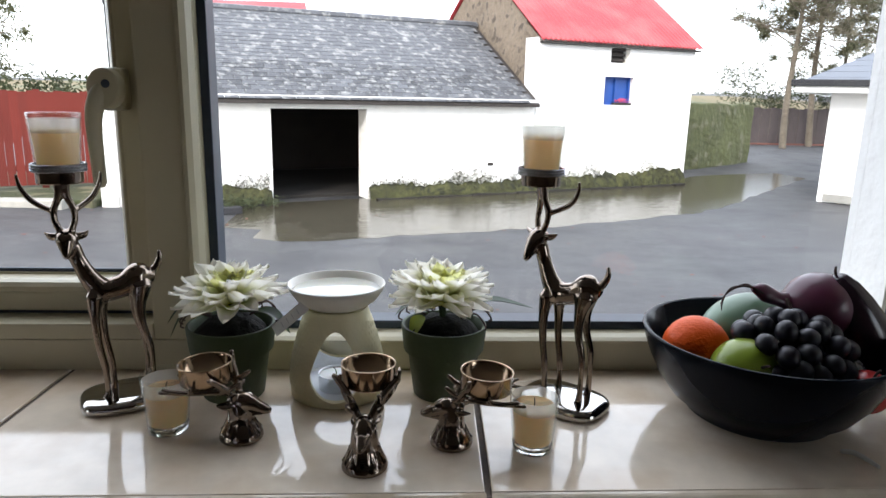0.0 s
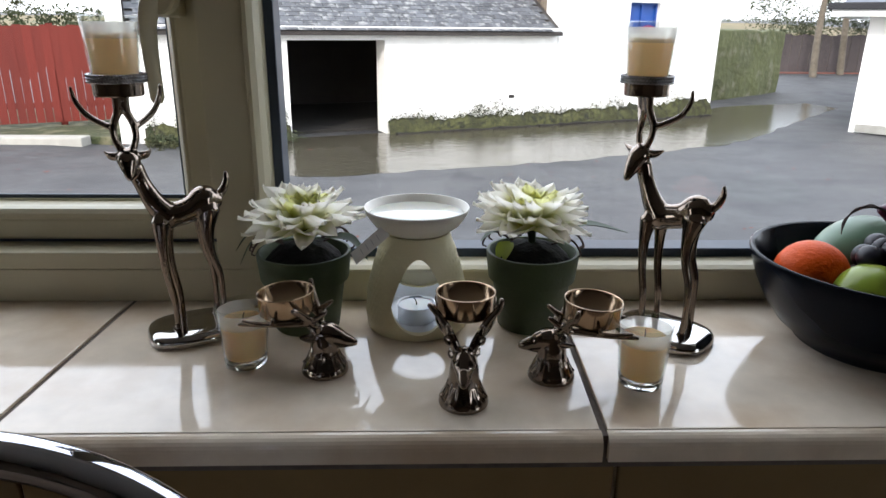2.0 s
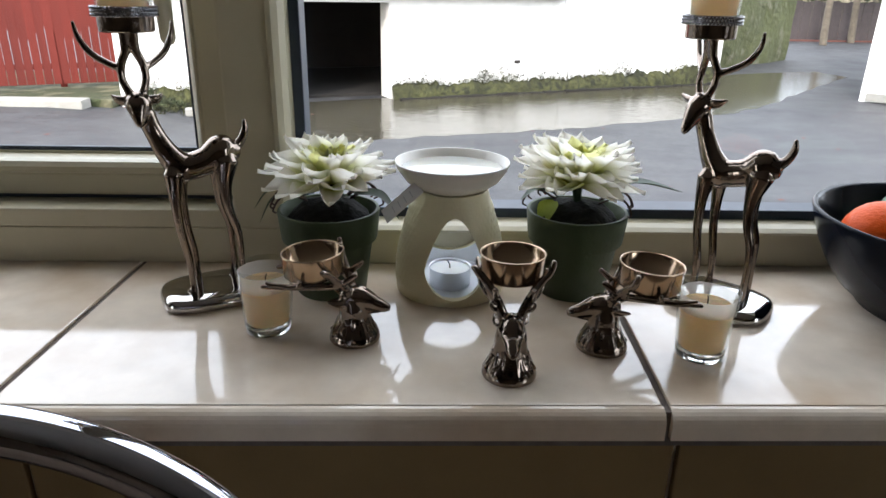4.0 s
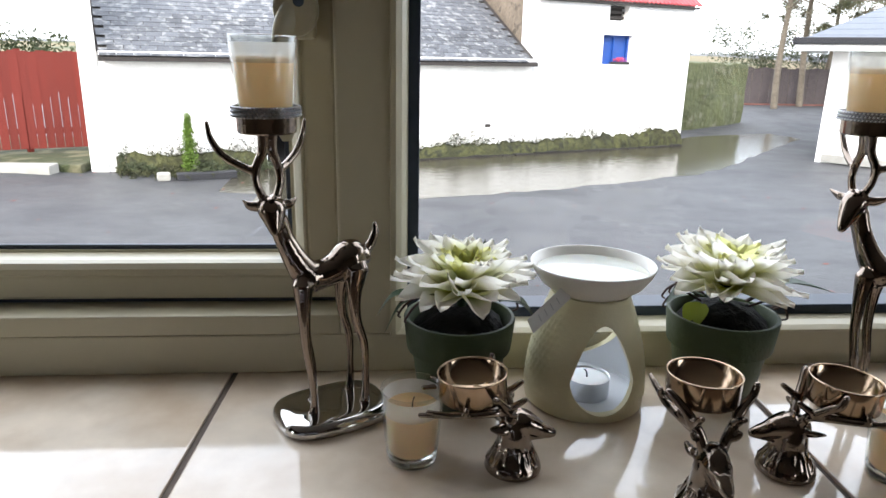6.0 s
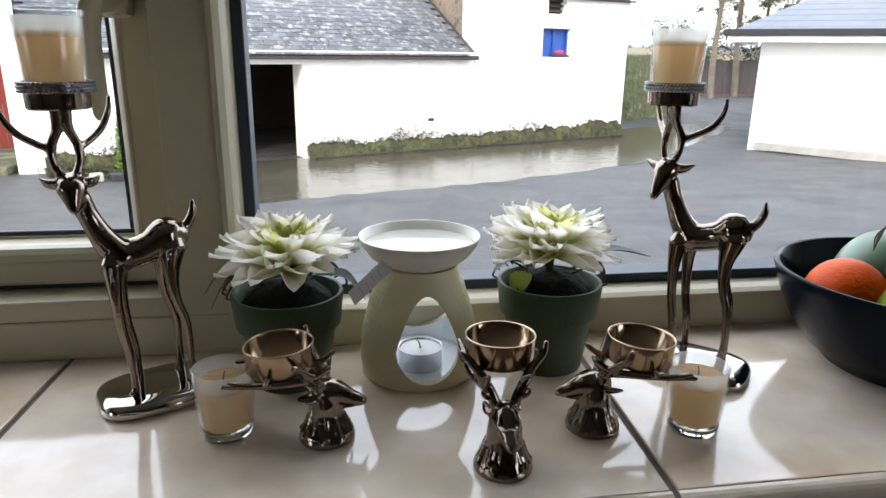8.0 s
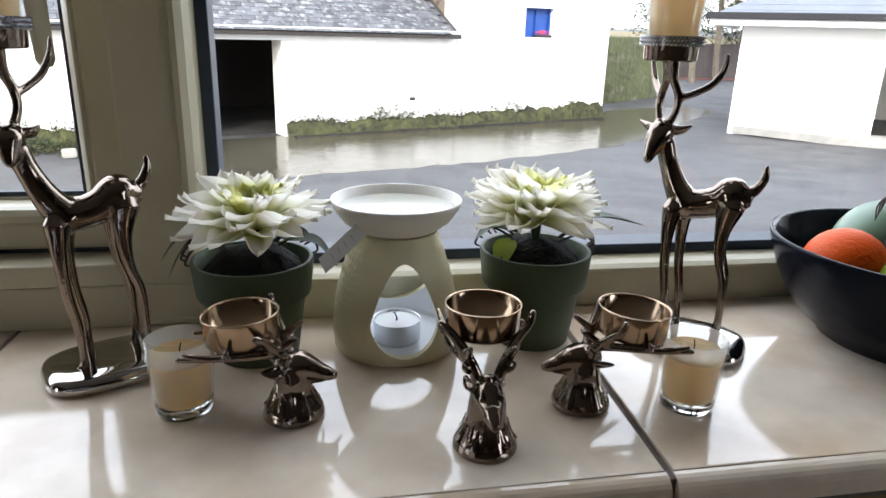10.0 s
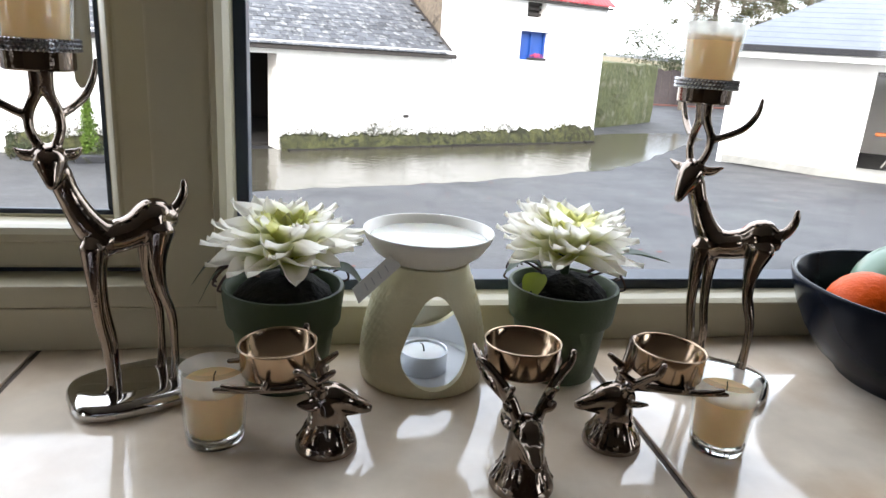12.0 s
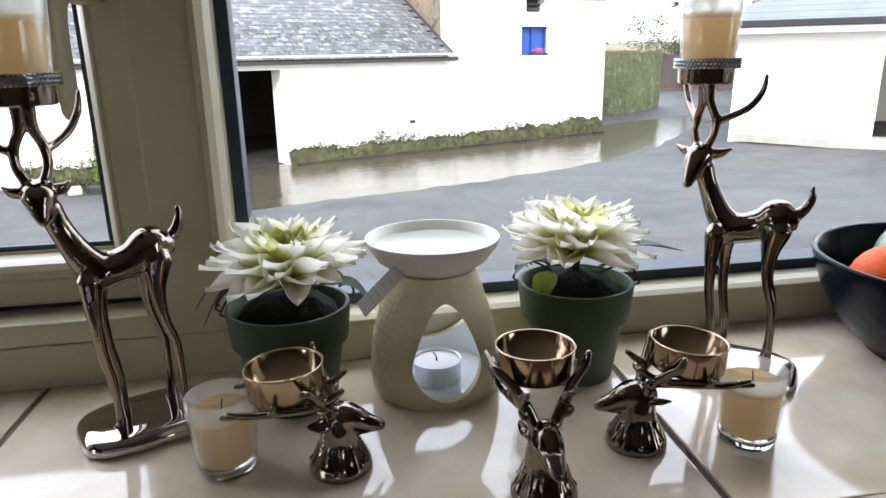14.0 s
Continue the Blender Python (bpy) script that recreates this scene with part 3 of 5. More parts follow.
for i in range(3):
    z = VENT[2] + 0.04 + i * 0.1
    part("slat", box(bmesh.new(), (VENT[0] + 0.01, 0.12, z), (VENT[1] - 0.01, 0.17, z + 0.05), 0.004), M_TIMBER_AND_SHADE, wv)
bw = part("shutter", box(bmesh.new(), (WIN[0] + 0.03, 0.14, WIN[2] + 0.03), (WIN[1] - 0.03, 0.18, WIN[3] - 0.03), 0.004), M_BLUE, loft, "blue painted timber shutter")
bm = bmesh.new()
for a, b, c, d in ((0, 0.05, 0, 1), (0.95, 1, 0, 1), (0.05, 0.95, 0, 0.07), (0.05, 0.95, 0.93, 1), (0.47, 0.53, 0.07, 0.93)):
    W, H = WIN[1] - WIN[0], WIN[3] - WIN[2]
    box(bm, (WIN[0] + a * W, 0.09, WIN[2] + c * H), (WIN[0] + b * W, 0.139, WIN[2] + d * H), 0.004)
part("frame", bm, M_BLUE, bw)
rng = random.Random(5)
trough = thing("window_box", BARN @ Matrix.Translation(((WIN[0] + WIN[1]) / 2 + 0.12, 0.02, WIN[2])), "small red flowers on the loft window ledge", "flowers")
part("trough", box(bmesh.new(), (-0.22, -0.05, -0.0), (0.22, 0.06, 0.05), 0.01), M_TIMBER_AND_SHADE, trough)
bm = bmesh.new()
leaves(bm, (0, 0, 0.09), (0.22, 0.07, 0.06), 160, 0.022, rng)
part("blossom", bm, M_FLOWERRED, trough)
# moss at the wall foot: an uneven rounded bank
bm = bmesh.new()
prev = None
cuts = [S0 + 0.1 + (T1 - S0 - 0.12) * i / 320 for i in range(321)]
for s in cuts:
    gap = -2.38 < s < -0.72
    left = max(0.0, min(1.0, (-2.4 - s) / 0.5))
    h = 0.17 + 0.07 * noise.noise((s * 0.9, 0, 1)) + 0.06 * noise.noise((s * 4, 0, 3)) + 0.04 * noise.noise((s * 11, 0, 9)) + 0.05 * max(0, s - 2) / 4 + 0.04 * left
    d = 0.05 + 0.05 * noise.noise((s * 3.2, 0, 7))
    if gap:
        prev = None
        continue
    ring = [bm.verts.new((s, y, z)) for y, z in ((-0.012, h), (-0.03 - d * 0.3, h * 0.85), (-0.06 - d * 0.75, h * 0.45), (-0.06 - d, -0.02))]
    if prev:
        for i in range(3):
            bm.faces.new((prev[i], prev[i + 1], ring[i + 1], ring[i]))
    prev = ring
rng = random.Random(8)
for _ in range(11000):
    s = rng.uniform(S0 + 0.12, T1 - 0.05)
    if -2.43 < s < -0.68:
        continue
    patch = 0.75 + 0.8 * noise.noise((s * 1.1, 0, 4)) + 0.4 * noise.noise((s * 5, 0, 2))
    z = abs(rng.gauss(0.0, 0.12)) * max(0.15, patch) + rng.uniform(0, 0.10)
    if s < -2.4:
        z *= 1.3
    leaves(bm, (s, -0.02 - 0.05 * max(0, 0.3 - z), z), (0.035, 0.012, 0.025), 3, 0.014, rng, 0.0)
for _ in range(420):   # weeds and moss spreading over the ground beside the door
    s = rng.uniform(-4.6, -3.1)
    leaves(bm, (s, -abs(rng.gauss(0.1, 0.28)), 0.02 + 0.05 * rng.random()), (0.09, 0.09, 0.04), 14, 0.02, rng, 0.0)
for v in bm.verts:
    v.co.z += (dish(v.co.x, 0) - 0.01) * max(0.0, 1.0 - v.co.z / 0.34)
moss = part("moss_bank", bm, M_MOSS, m=BARN, smooth=True)
tagged(moss, "green moss growing along the foot of the barn walls", "moss", kind="stuff")
# row of low near-black blocks, added to draw the dark line at the wall's foot
bm = bmesh.new()
rng = random.Random(14)
s = S0 + 0.3
while s < T1 - 0.1:
    w = rng.uniform(0.10, 0.30)
    if not -2.55 < s < -0.66:
        box(bm, (s, -0.17 - rng.uniform(0, 0.05), -0.03), (s + w * 1.02, -0.03, rng.uniform(0.012, 0.04)), 0.008)
    s += w
for v in bm.verts:
    v.co.z += dish(v.co.x, 0)
tagged(part("footing_stones", bm, M_DARKENED_EARTH, m=BARN), "low near-black blocks drawing the dark line at the barn's foot", "stones", kind="stuff")
bm = bmesh.new()
box(bm, (1.73, -0.02, 0.39), (1.85, 0.02, 0.45), 0.01)
tagged(part("wall_vent", bm, M_TIMBER_AND_SHADE, m=BARN), "small dark hole in the whitewashed barn wall", "vent")

# garage
GA = Matrix.Translation((7.92, 12.55, GROUND)) @ Matrix.Rotation(math.atan2(-1.5, 1.93), 4, "Z")
garage = thing("garage", GA, "white rendered garage with a hipped grey slate roof", "garage")
GL, GH, GD = 6.6, 2.06, 5.0
bm = bmesh.new()
holed(bm, 0, GL, -0.3, GH, 0, 0.25, [(2.45, 5.0, -0.02, 1.78)])
part("front_wall", bm, M_RENDER, garage)
bm = bmesh.new()
box(bm, (0, 0.251, -0.3), (0.25, GD, GH))
part("side_wall", bm, M_RENDER, garage)
bm = bmesh.new()
box(bm, (0.25, GD - 0.25, -0.1), (GL, GD, GH))
box(bm, (GL - 0.25, 0.251, -0.1), (GL, GD - 0.25, GH))
part("back_wall", bm, M_RENDER, garage)
bm = bmesh.new()
o = 0.56
c = [(-o, -o, GH), (GL + o, -o, GH), (GL + o, GD + o, GH), (-o, GD + o, GH), (GD / 2, GD / 2, GH + 1.62), (GL - GD / 2, GD / 2, GH + 1.62)]
v = [bm.verts.new(p) for p in c]
for f in ((0, 1, 5, 4), (1, 2, 5), (2, 3, 4, 5), (3, 0, 4), (3, 2, 1, 0)):
    bm.faces.new([v[i] for i in f])
groof = part("roof", bm, M_GSLATE, garage)
# slate courses on the two visible slopes
bm = bmesh.new()
for k in range(15):
    f0, f1 = k / 15, (k + 1) / 15 + 0.012
    lerp = lambda a, b, f: Vector(a) + (Vector(b) - Vector(a)) * f
    for a, b, p, q, n in ((c[0], c[1], c[4], c[5], Vector((0, -0.5, 0.85))), (c[3], c[0], c[4], c[4], Vector((-0.5, 0, 0.85)))):
        lo_a, lo_b, hi_a, hi_b = lerp(a, p, f0) + n * 0.010, lerp(b, q, f0) + n * 0.010, lerp(a, p, min(f1, 1)) + n * 0.006, lerp(b, q, min(f1, 1)) + n * 0.006
        x = [bm.verts.new(t) for t in (lo_a, lo_b, hi_b, hi_a)]
        y = [bm.verts.new(t) for t in (lo_a - n * 0.004, lo_b - n * 0.004)]
        bm.faces.new(x)
        bm.faces.new((y[0], y[1], x[1], x[0]))
part("slate_course", bm, M_GSLATE, groof)
bm = bmesh.new()
box(bm, (-o - 0.05, -o - 0.07, GH - 0.05), (GL + o, -o + 0.0, GH + 0.07), 0.02)
box(bm, (-o - 0.07, -o - 0.04, GH - 0.05), (-o, GD + o, GH + 0.07), 0.02)
part("gutter", bm, M_GUTTER, garage, "black plastic gutter")
bm = bmesh.new()
box(bm, (-o + 0.005, -o + 0.002, GH - 0.16), (GL + o, -o + 0.03, GH - 0.005))
box(bm, (-o + 0.005, -o + 0.031, GH - 0.16), (-o + 0.03, GD + o, GH - 0.005))
part("fascia", bm, M_FASCIA, garage, "white fascia board")
bm = bmesh.new()
box(bm, (-o + 0.031, -o + 0.031, GH - 0.16), (GL + o, -0.002, GH - 0.14))
part("soffit", bm, M_FASCIA, garage)
bm = bmesh.new()
box(bm, (2.45, 0.05, 1.70), (5.0, 0.2, 1.78))
part("door_head", bm, M_TIMBER_AND_SHADE, garage)
bm = bmesh.new()
prism(bm, [(0.1, -0.03, -0.13), (5.4, -1.6, -0.13), (5.4, 0.3, -0.13), (2.4, 0.3, -0.13), (2.4, -0.002, -0.13)], (0, 0, 0.142))
tagged(part("concrete_apron", bm, M_KERB, m=GA), "pale concrete apron before the garage opening", "apron", kind="structure")
# a trestle and wheel just inside the opening
stand = thing("garden_trestle", GA @ Matrix.Translation((2.95, 0.9, 0)), "rusty orange wheeled garden frame inside the garage", "trestle")
for a, b in (((0, 0, 0), (0.5, 0.1, 1.1)), ((0.5, 0, 0), (0.0, 0.1, 1.1)), ((0.2, 0.3, 0), (0.7, 0.4, 1.2))):
    part("leg", tube(bmesh.new(), [(*a, 0.018), (*b, 0.018)], 6, 2), M_KERB, stand)
M_ORANGE_RUST = mat("orange_rust_paint", (0.45, 0.14, 0.04), 0.7, vary=0.3, scale=9)
part("bar", tube(bmesh.new(), [(-0.2, 0.05, 0.62, 0.04), (1.1, 0.15, 0.66, 0.04)], 8, 2), M_ORANGE_RUST, stand)
bm = bmesh.new()
ring = [(0.45 + 0.2 * math.cos(radians(a)), 0.0, 0.21 + 0.2 * math.sin(radians(a)), 0.016) for a in range(0, 361, 20)]
tube(bm, ring, 6, 2)
part("wheel", bm, M_GUTTER, stand)

# mossy garden wall and what lies beyond
gw = Matrix.Translation((7.4, 17.85, GROUND)) @ Matrix.Rotation(math.atan2(2.3, 2.9), 4, "Z")
bm = bmesh.new()
box(bm, (-0.5, 0, -0.35), (3.9, 0.5, 1.62), 0.05)
bmesh.ops.subdivide_edges(bm, edges=[e for e in bm.edges if e.calc_length() > 0.4], cuts=9, use_grid_fill=True)
for v in bm.verts:
    v.co += Vector((1, 1, 1)) * 0.07 * noise.noise(v.co * 1.7)
M_MOSSWALL = mat("mossy_stone", (0.065, 0.072, 0.028), 0.95, vary=0.45, scale=5, bump=0.05, bscale=7, spot=(0.13, 0.125, 0.085), spot_scale=2.5, spot_lo=0.55, spot_hi=0.72)
tagged(part("garden_wall", bm, M_MOSSWALL, m=gw), "old stone garden wall covered in green moss", "wall", kind="structure")
bm = bmesh.new()
box(bm, (11.2, 27.0, GROUND - 0.1), (30, 34.0, GROUND + 0.03))
tagged(part("leaf_bed", bm, M_LEAFLITTER), "reddish bed of fallen leaves under the trees", "leaf litter", kind="structure")
pf = thing("panel_fence", Matrix.Translation((12.6, 27.6, GROUND)), "dark weathered timber panel fence", "fence")
for i in range(46):
    bm = bmesh.new()
    box(bm, (i * 0.2, 0.02 * (i % 2), 0.03), (i * 0.2 + 0.19, 0.03 + 0.02 * (i % 2), 1.45 + 0.03 * math.sin(i * 1.7)))
    part("board", bm, M_PANEL, pf)
bm = bmesh.new()
rng = random.Random(11)
for i in range(90):
    x = -70 + i * 2.0 + rng.uniform(-1, 1)
    h = rng.uniform(0.3, 0.8)
    leaves(bm, (x, 95 + rng.uniform(-4, 4), GROUND + 2.4 + h * 0.5), (rng.uniform(1.2, 2.6), 1.5, h), 260, 0.11, rng, 0.1)
tagged(part("far_hedgerow", bm, M_HEDGE), "line of dark hedges and trees on the horizon", "hedgerow", kind="stuff")

# red board fence, verge, kerb
fence = thing("board_fence", Matrix.Translation((-4.85, 11.95, GROUND)) @ Matrix.Rotation(radians(27), 4, "Z"), "red-brown stained timber board fence with gaps low down", "fence")
for i in range(34):
    x = -0.13 - i * 0.125
    bm = bmesh.new()
    top, yb = 1.62 + 0.012 * math.sin(i * 2.1), -0.03 + 0.005 * (i % 2)
    slit = 0.116 + 0.003 * math.sin(i * 3.7)
    prism(bm, [(x, yb, 0.12), (x + slit, yb, 0.12), (x + slit, yb, 0.86 + 0.1 * math.sin(i * 1.3)), (x + 0.1255, yb, 0.92 + 0.1 * math.sin(i * 1.3)), (x + 0.1255, yb, top), (x, yb, top)], (0, 0.02, 0))
    bmesh.ops.recalc_face_normals(bm, faces=bm.faces)
    part("board", bm, M_FENCE, fence)
for z in (0.35, 1.0, 1.45):
    bm = bmesh.new()
    box(bm, (-4.4, 0.006, z), (0, 0.05, z + 0.09))
    part("rail", bm, M_FENCE, fence)
for i in range(3):
    bm = bmesh.new()
    box(bm, (-1.3 - i * 1.5, 0.052, -0.1), (-1.2 - i * 1.5, 0.15, 1.65))
    part("post", bm, M_FENCE, fence)
bm = bmesh.new()
box(bm, (-14, 10.2, GROUND - 0.1), (-4.7, 13.5, GROUND + 0.06), 0.03, Matrix.Rotation(0.0, 4, "Z"))
tagged(part("grass_verge", bm, M_GRASS), "rough grass verge below the red fence", "verge", kind="structure")
bm = bmesh.new()
box(bm, (-14, 9.9, GROUND - 0.1), (-5.0, 10.19, GROUND + 0.09), 0.02)
tagged(part("kerb", bm, M_KERB), "pale concrete kerb", "kerb", kind="structure")
rng = random.Random(17)
bm = bmesh.new()
for i in range(40):
    leaves(bm, (-20 + i * 0.42, 16 + rng.uniform(-0.5, 0.5), GROUND + 1.6 + rng.uniform(-0.1, 0.25)), (0.5, 0.5, 0.5), 110, 0.06, rng, 0.1)
tagged(part("hedge", bm, M_HEDGE), "clipped green hedge behind the red fence", "hedge", kind="stuff")


def shrub(name, m, label, category, material, blobs, size, group=""):
    t = thing(name, m, label, category, group)
    r = random.Random(len(label))
    bm = bmesh.new()
    for cx, cy, cz, rx, rz, n in blobs:
        leaves(bm, (cx, cy, cz), (rx, rx, rz), n, size, r, 0.2)
    part("foliage", bm, material, t)
    bm = bmesh.new()
    tube(bm, [(0, 0, -0.05, 0.02), (0, 0, blobs[-1][2], 0.008)], 6, 3)
    part("stem", bm, M_BARK, t)
    return t


conifer = shrub("conifer", BARN @ Matrix.Translation((-3.62, -0.35, dish(-3.62, -0.35))), "small bright green columnar conifer by the barn wall", "conifer", M_CONIFER,
                [(0, 0, 0.10 + 0.09 * i, 0.155 - 0.011 * i, 0.12, 240) for i in range(9)], 0.024)
shrub("weed_clump", BARN @ Matrix.Translation((-4.5, -0.35, dish(-4.5, -0.35))), "scrubby weeds at the corner of the barn", "weeds", M_HEDGE, [(0, 0, 0.12, 0.16, 0.14, 120), (0.25, 0, 0.09, 0.2, 0.1, 120), (-0.05, 0, 0.28, 0.08, 0.14, 40)], 0.03)
shrub("low_bush", BARN @ Matrix.Translation((-3.5, -0.45, dish(-3.5, -0.45))), "low dark bush beside the conifer", "bush", M_HEDGE, [(0.1, 0, 0.12, 0.3, 0.14, 260), (0.55, 0, 0.12, 0.35, 0.16, 260), (1.0, 0.1, 0.1, 0.25, 0.12, 120)], 0.03)
t = thing("plant_trough", BARN @ Matrix.Translation((-3.45, -0.75, dish(-3.45, -0.75))), "low dark plant trough in the weeds by the barn", "trough")
bm = bmesh.new()
box(bm, (-0.42, -0.09, 0), (0.42, 0.09, 0.11), 0.02)
part("body", bm, M_GUTTER, t)
bm = bmesh.new()
leaves(bm, (0.05, 0, 0.13), (0.36, 0.08, 0.05), 160, 0.02, random.Random(6), 0.0)
part("foliage", bm, M_HEDGE, t)
bm = bmesh.new()
box(bm, (-0.09, -0.07, 0), (0.09, 0.07, 0.12), 0.03)
tagged(part("loose_stone", bm, M_KERB, m=BARN @ Matrix.Translation((-4.05, -0.8, dish(-4.05, -0.8)))), "pale loose stone beside the dark trough", "stone")


def tree(name, m, label, height, girth, seed, leaf_mat, limbs, leaf_n, leaf_size, spread, lean=0.0, lowest=0.3, twigs=6):
    r = random.Random(seed)
    t = thing(name, m, label, "tree")
    bm = bmesh.new()
    trunk = [(lean * f * height + 0.12 * math.sin(f * 7 + seed), 0.1 * math.cos(f * 5 + seed), f * height - 0.1, girth * (1 - 0.85 * f)) for f in [i / 8 for i in range(9)]]
    tube(bm, trunk, 10, 4)
    lv = bmesh.new()
    for i in range(limbs):
        f = lowest + (1 - lowest) * (i + r.random()) / limbs
        a = r.uniform(0, 2 * math.pi)
        base = Vector((lean * f * height + 0.12 * math.sin(f * 7 + seed), 0.1 * math.cos(f * 5 + seed), f * height))
        L = spread * (1.15 - 0.75 * f) * r.uniform(0.7, 1.2)
        tip = base + Vector((math.cos(a) * L, math.sin(a) * L, L * r.uniform(-0.22, 0.42)))
        mid = (base + tip) / 2 + Vector((r.uniform(-0.2, 0.2), r.uniform(-0.2, 0.2), r.uniform(0.0, 0.35))) * L * 0.5
        r0 = girth * (1 - 0.8 * f) * 0.35
        tube(bm, [(*base, r0), (*mid, r0 * 0.6), (*tip, r0 * 0.15)], 6, 4)
        for _ in range(twigs):
            q = r.uniform(0.3, 1.0)
            st = base.lerp(tip, q) + (mid - (base + tip) / 2) * (1 - abs(2 * q - 1))
            e = st + Vector((r.gauss(0, 1), r.gauss(0, 1), r.gauss(0.1, 0.8))).normalized() * L * r.uniform(0.18, 0.42)
            k2 = (st + e) / 2 + Vector((r.gauss(0, 1), r.gauss(0, 1), r.gauss(0, 1))) * L * 0.05
            tube(bm, [(*st, r0 * 0.3), (*k2, r0 * 0.2), (*e, r0 * 0.08)], 4, 3)
            leaves(lv, e, (L * 0.16, L * 0.16, L * 0.12), leaf_n, leaf_size, r, 0.0)
    part("trunk", bm, M_BARK, t, smooth=True)
    part("crown", lv, leaf_mat, t)
    return t


tree("tree", Matrix.Translation((14.3, 25.1, GROUND)), "tall slender tree with a pale trunk and thin drooping crown", 9.5, 0.13, 4, M_WINTERLEAF, 52, 60, 0.036, 3.4, -0.01, 0.36, 13)
tree("tree", Matrix.Translation((16.0, 26.5, GROUND)), "tall tree with dense olive green crown behind the garage", 10.5, 0.13, 9, M_EVERGREEN, 30, 330, 0.055, 3.6, 0.0, 0.36)
tree("tree", Matrix.Translation((18.2, 28.3, GROUND)), "thin tree with mossy trunk behind the garage", 9.5, 0.10, 12, M_EVERGREEN, 28, 330, 0.055, 3.6, 0.0, 0.36)
tree("tree", Matrix.Translation((19.5, 25.6, GROUND)), "dark evergreen tree above the garage roof", 11.0, 0.16, 21, M_EVERGREEN, 32, 360, 0.06, 4.4, 0.0, 0.28)
tree("tree", Matrix.Translation((22.8, 27.0, GROUND)), "broad evergreen tree beyond the garage", 11.0, 0.16, 33, M_EVERGREEN, 30, 300, 0.06, 4.6, 0.0, 0.25)
tree("tree", Matrix.Translation((-10.2, 14.5, GROUND)), "dark overhanging tree beside the yard entrance", 7.0, 0.2, 41, M_EVERGREEN, 30, 260, 0.035, 3.3, 0.02, 0.34)
bm = bmesh.new()
rng = random.Random(23)
for i in range(44):
    leaves(bm, (14.2 + i * 0.34, 29.5 + rng.uniform(-0.8, 0.8), GROUND + 1.7 + rng.uniform(-0.6, 1.3)), (0.9, 0.9, 1.5), 500, 0.07, rng, 0.1)
tagged(part("undergrowth", bm, M_HEDGE), "dark shrubby undergrowth between the tree trunks", "undergrowth", kind="stuff")

# far shed whose red roof shows over the barn ridge
shed = thing("far_shed", Matrix.Translation((-4.6, 21.5, GROUND)), "distant shed with a dull red roof", "shed")
part("wall", box(bmesh.new(), (-1.6, 0, -0.1), (1.0, 4, 3.4)), M_RUBBLE, shed)
bm = bmesh.new()
prism(bm, [(-1.8, -0.3, 3.41), (-1.8, 4.3, 3.41), (-1.8, 2, 4.55)], (3.0, 0, 0))
part("roof", bm, M_RED_ROOF, shed)

bm = bmesh.new()
rng = random.Random(51)
for _ in range(420):
    x, y = rng.uniform(-6, 9), rng.uniform(4.5, 12)
    if noise.noise((x * 0.5, y * 0.5, 3)) < 0.05:
        continue
    a, s = rng.uniform(0, 6.28), rng.uniform(0.012, 0.035)
    p = TO_BARN @ Vector((x, y, 0))
    c = Vector((x, y, GROUND + 0.006 + dish(p.x, p.y)))
    u, v = Vector((math.cos(a), math.sin(a), 0.15)) * s, Vector((-math.sin(a), math.cos(a), 0.1)) * s * 0.6
    bm.faces.new([bm.verts.new(c + w) for w in (-u, v, u, -v)])
tagged(part("fallen_leaves", bm, M_FALLEN), "scattered reddish fallen leaves on the asphalt", "leaves", kind="stuff")

# ---- things on the sill: materials ----
M_NICKEL = mat("polished_nickel", (0.240, 0.194, 0.160), 0.06, metal=1.0, vary=0.08, scale=40, bump=0.00025, bscale=160, rvary=0.03)
M_PLATE = mat("polished_base_plate", (0.50, 0.48, 0.46), 0.05, metal=1.0, vary=0.05, scale=30, rvary=0.03)
M_COPPER = mat("rose_nickel_cup", (0.45, 0.325, 0.22), 0.16, metal=1.0, vary=0.08, scale=40, rvary=0.04)
M_STONE = mat("clear_rhinestone", (0.52, 0.52, 0.54), 0.12, metal=0.85, vary=0.3, scale=300, per_object=0.0)
M_CHROME = mat("chrome", (0.50, 0.52, 0.60), 0.04, metal=1.0, vary=0.03, scale=20)
M_VOTIVE = clear_glass("votive_glass", (0.95, 0.96, 0.95), 0.05)
M_BASEGLASS = solid_glass("thick_glass")
M_FILM = waxy_film("wax_film", (0.95, 0.92, 0.87), 0.60)
M_WAX = mat("cream_candle_wax", (0.95, 0.77, 0.52), 0.45, vary=0.06, scale=40, sss=0.5, trans=0.6)
M_WAXTOP = mat("pale_wax", (0.86, 0.80, 0.70), 0.5, vary=0.05, scale=60, sss=0.4, trans=0.3)
M_CERAMIC = mat("cream_ceramic", (0.80, 0.735, 0.49), 0.42, vary=0.07, scale=30, bump=0.0005, bscale=240)
# burner's inside, paler and bluer than its ceramic: reflected light put into the colour
M_LIT_INSIDE = mat("lit_inside_white", (0.84, 0.86, 0.88), 0.2, vary=0.04, scale=30)
M_DISH = mat("cream_dish", (0.80, 0.77, 0.70), 0.35, vary=0.05, scale=30)
M_MELT = mat("set_wax_melt", (0.86, 0.82, 0.70), 0.12, vary=0.03, scale=40, sss=0.3)
M_ALU = mat("aluminium_cup", (0.75, 0.76, 0.78), 0.32, metal=1.0, vary=0.05, scale=60)
M_TEAWAX = mat("white_wax", (0.85, 0.85, 0.83), 0.4, vary=0.04, scale=80, sss=0.3)
M_WICK = mat("burnt_wick", (0.02, 0.02, 0.02), 0.9, vary=0.2, scale=200)
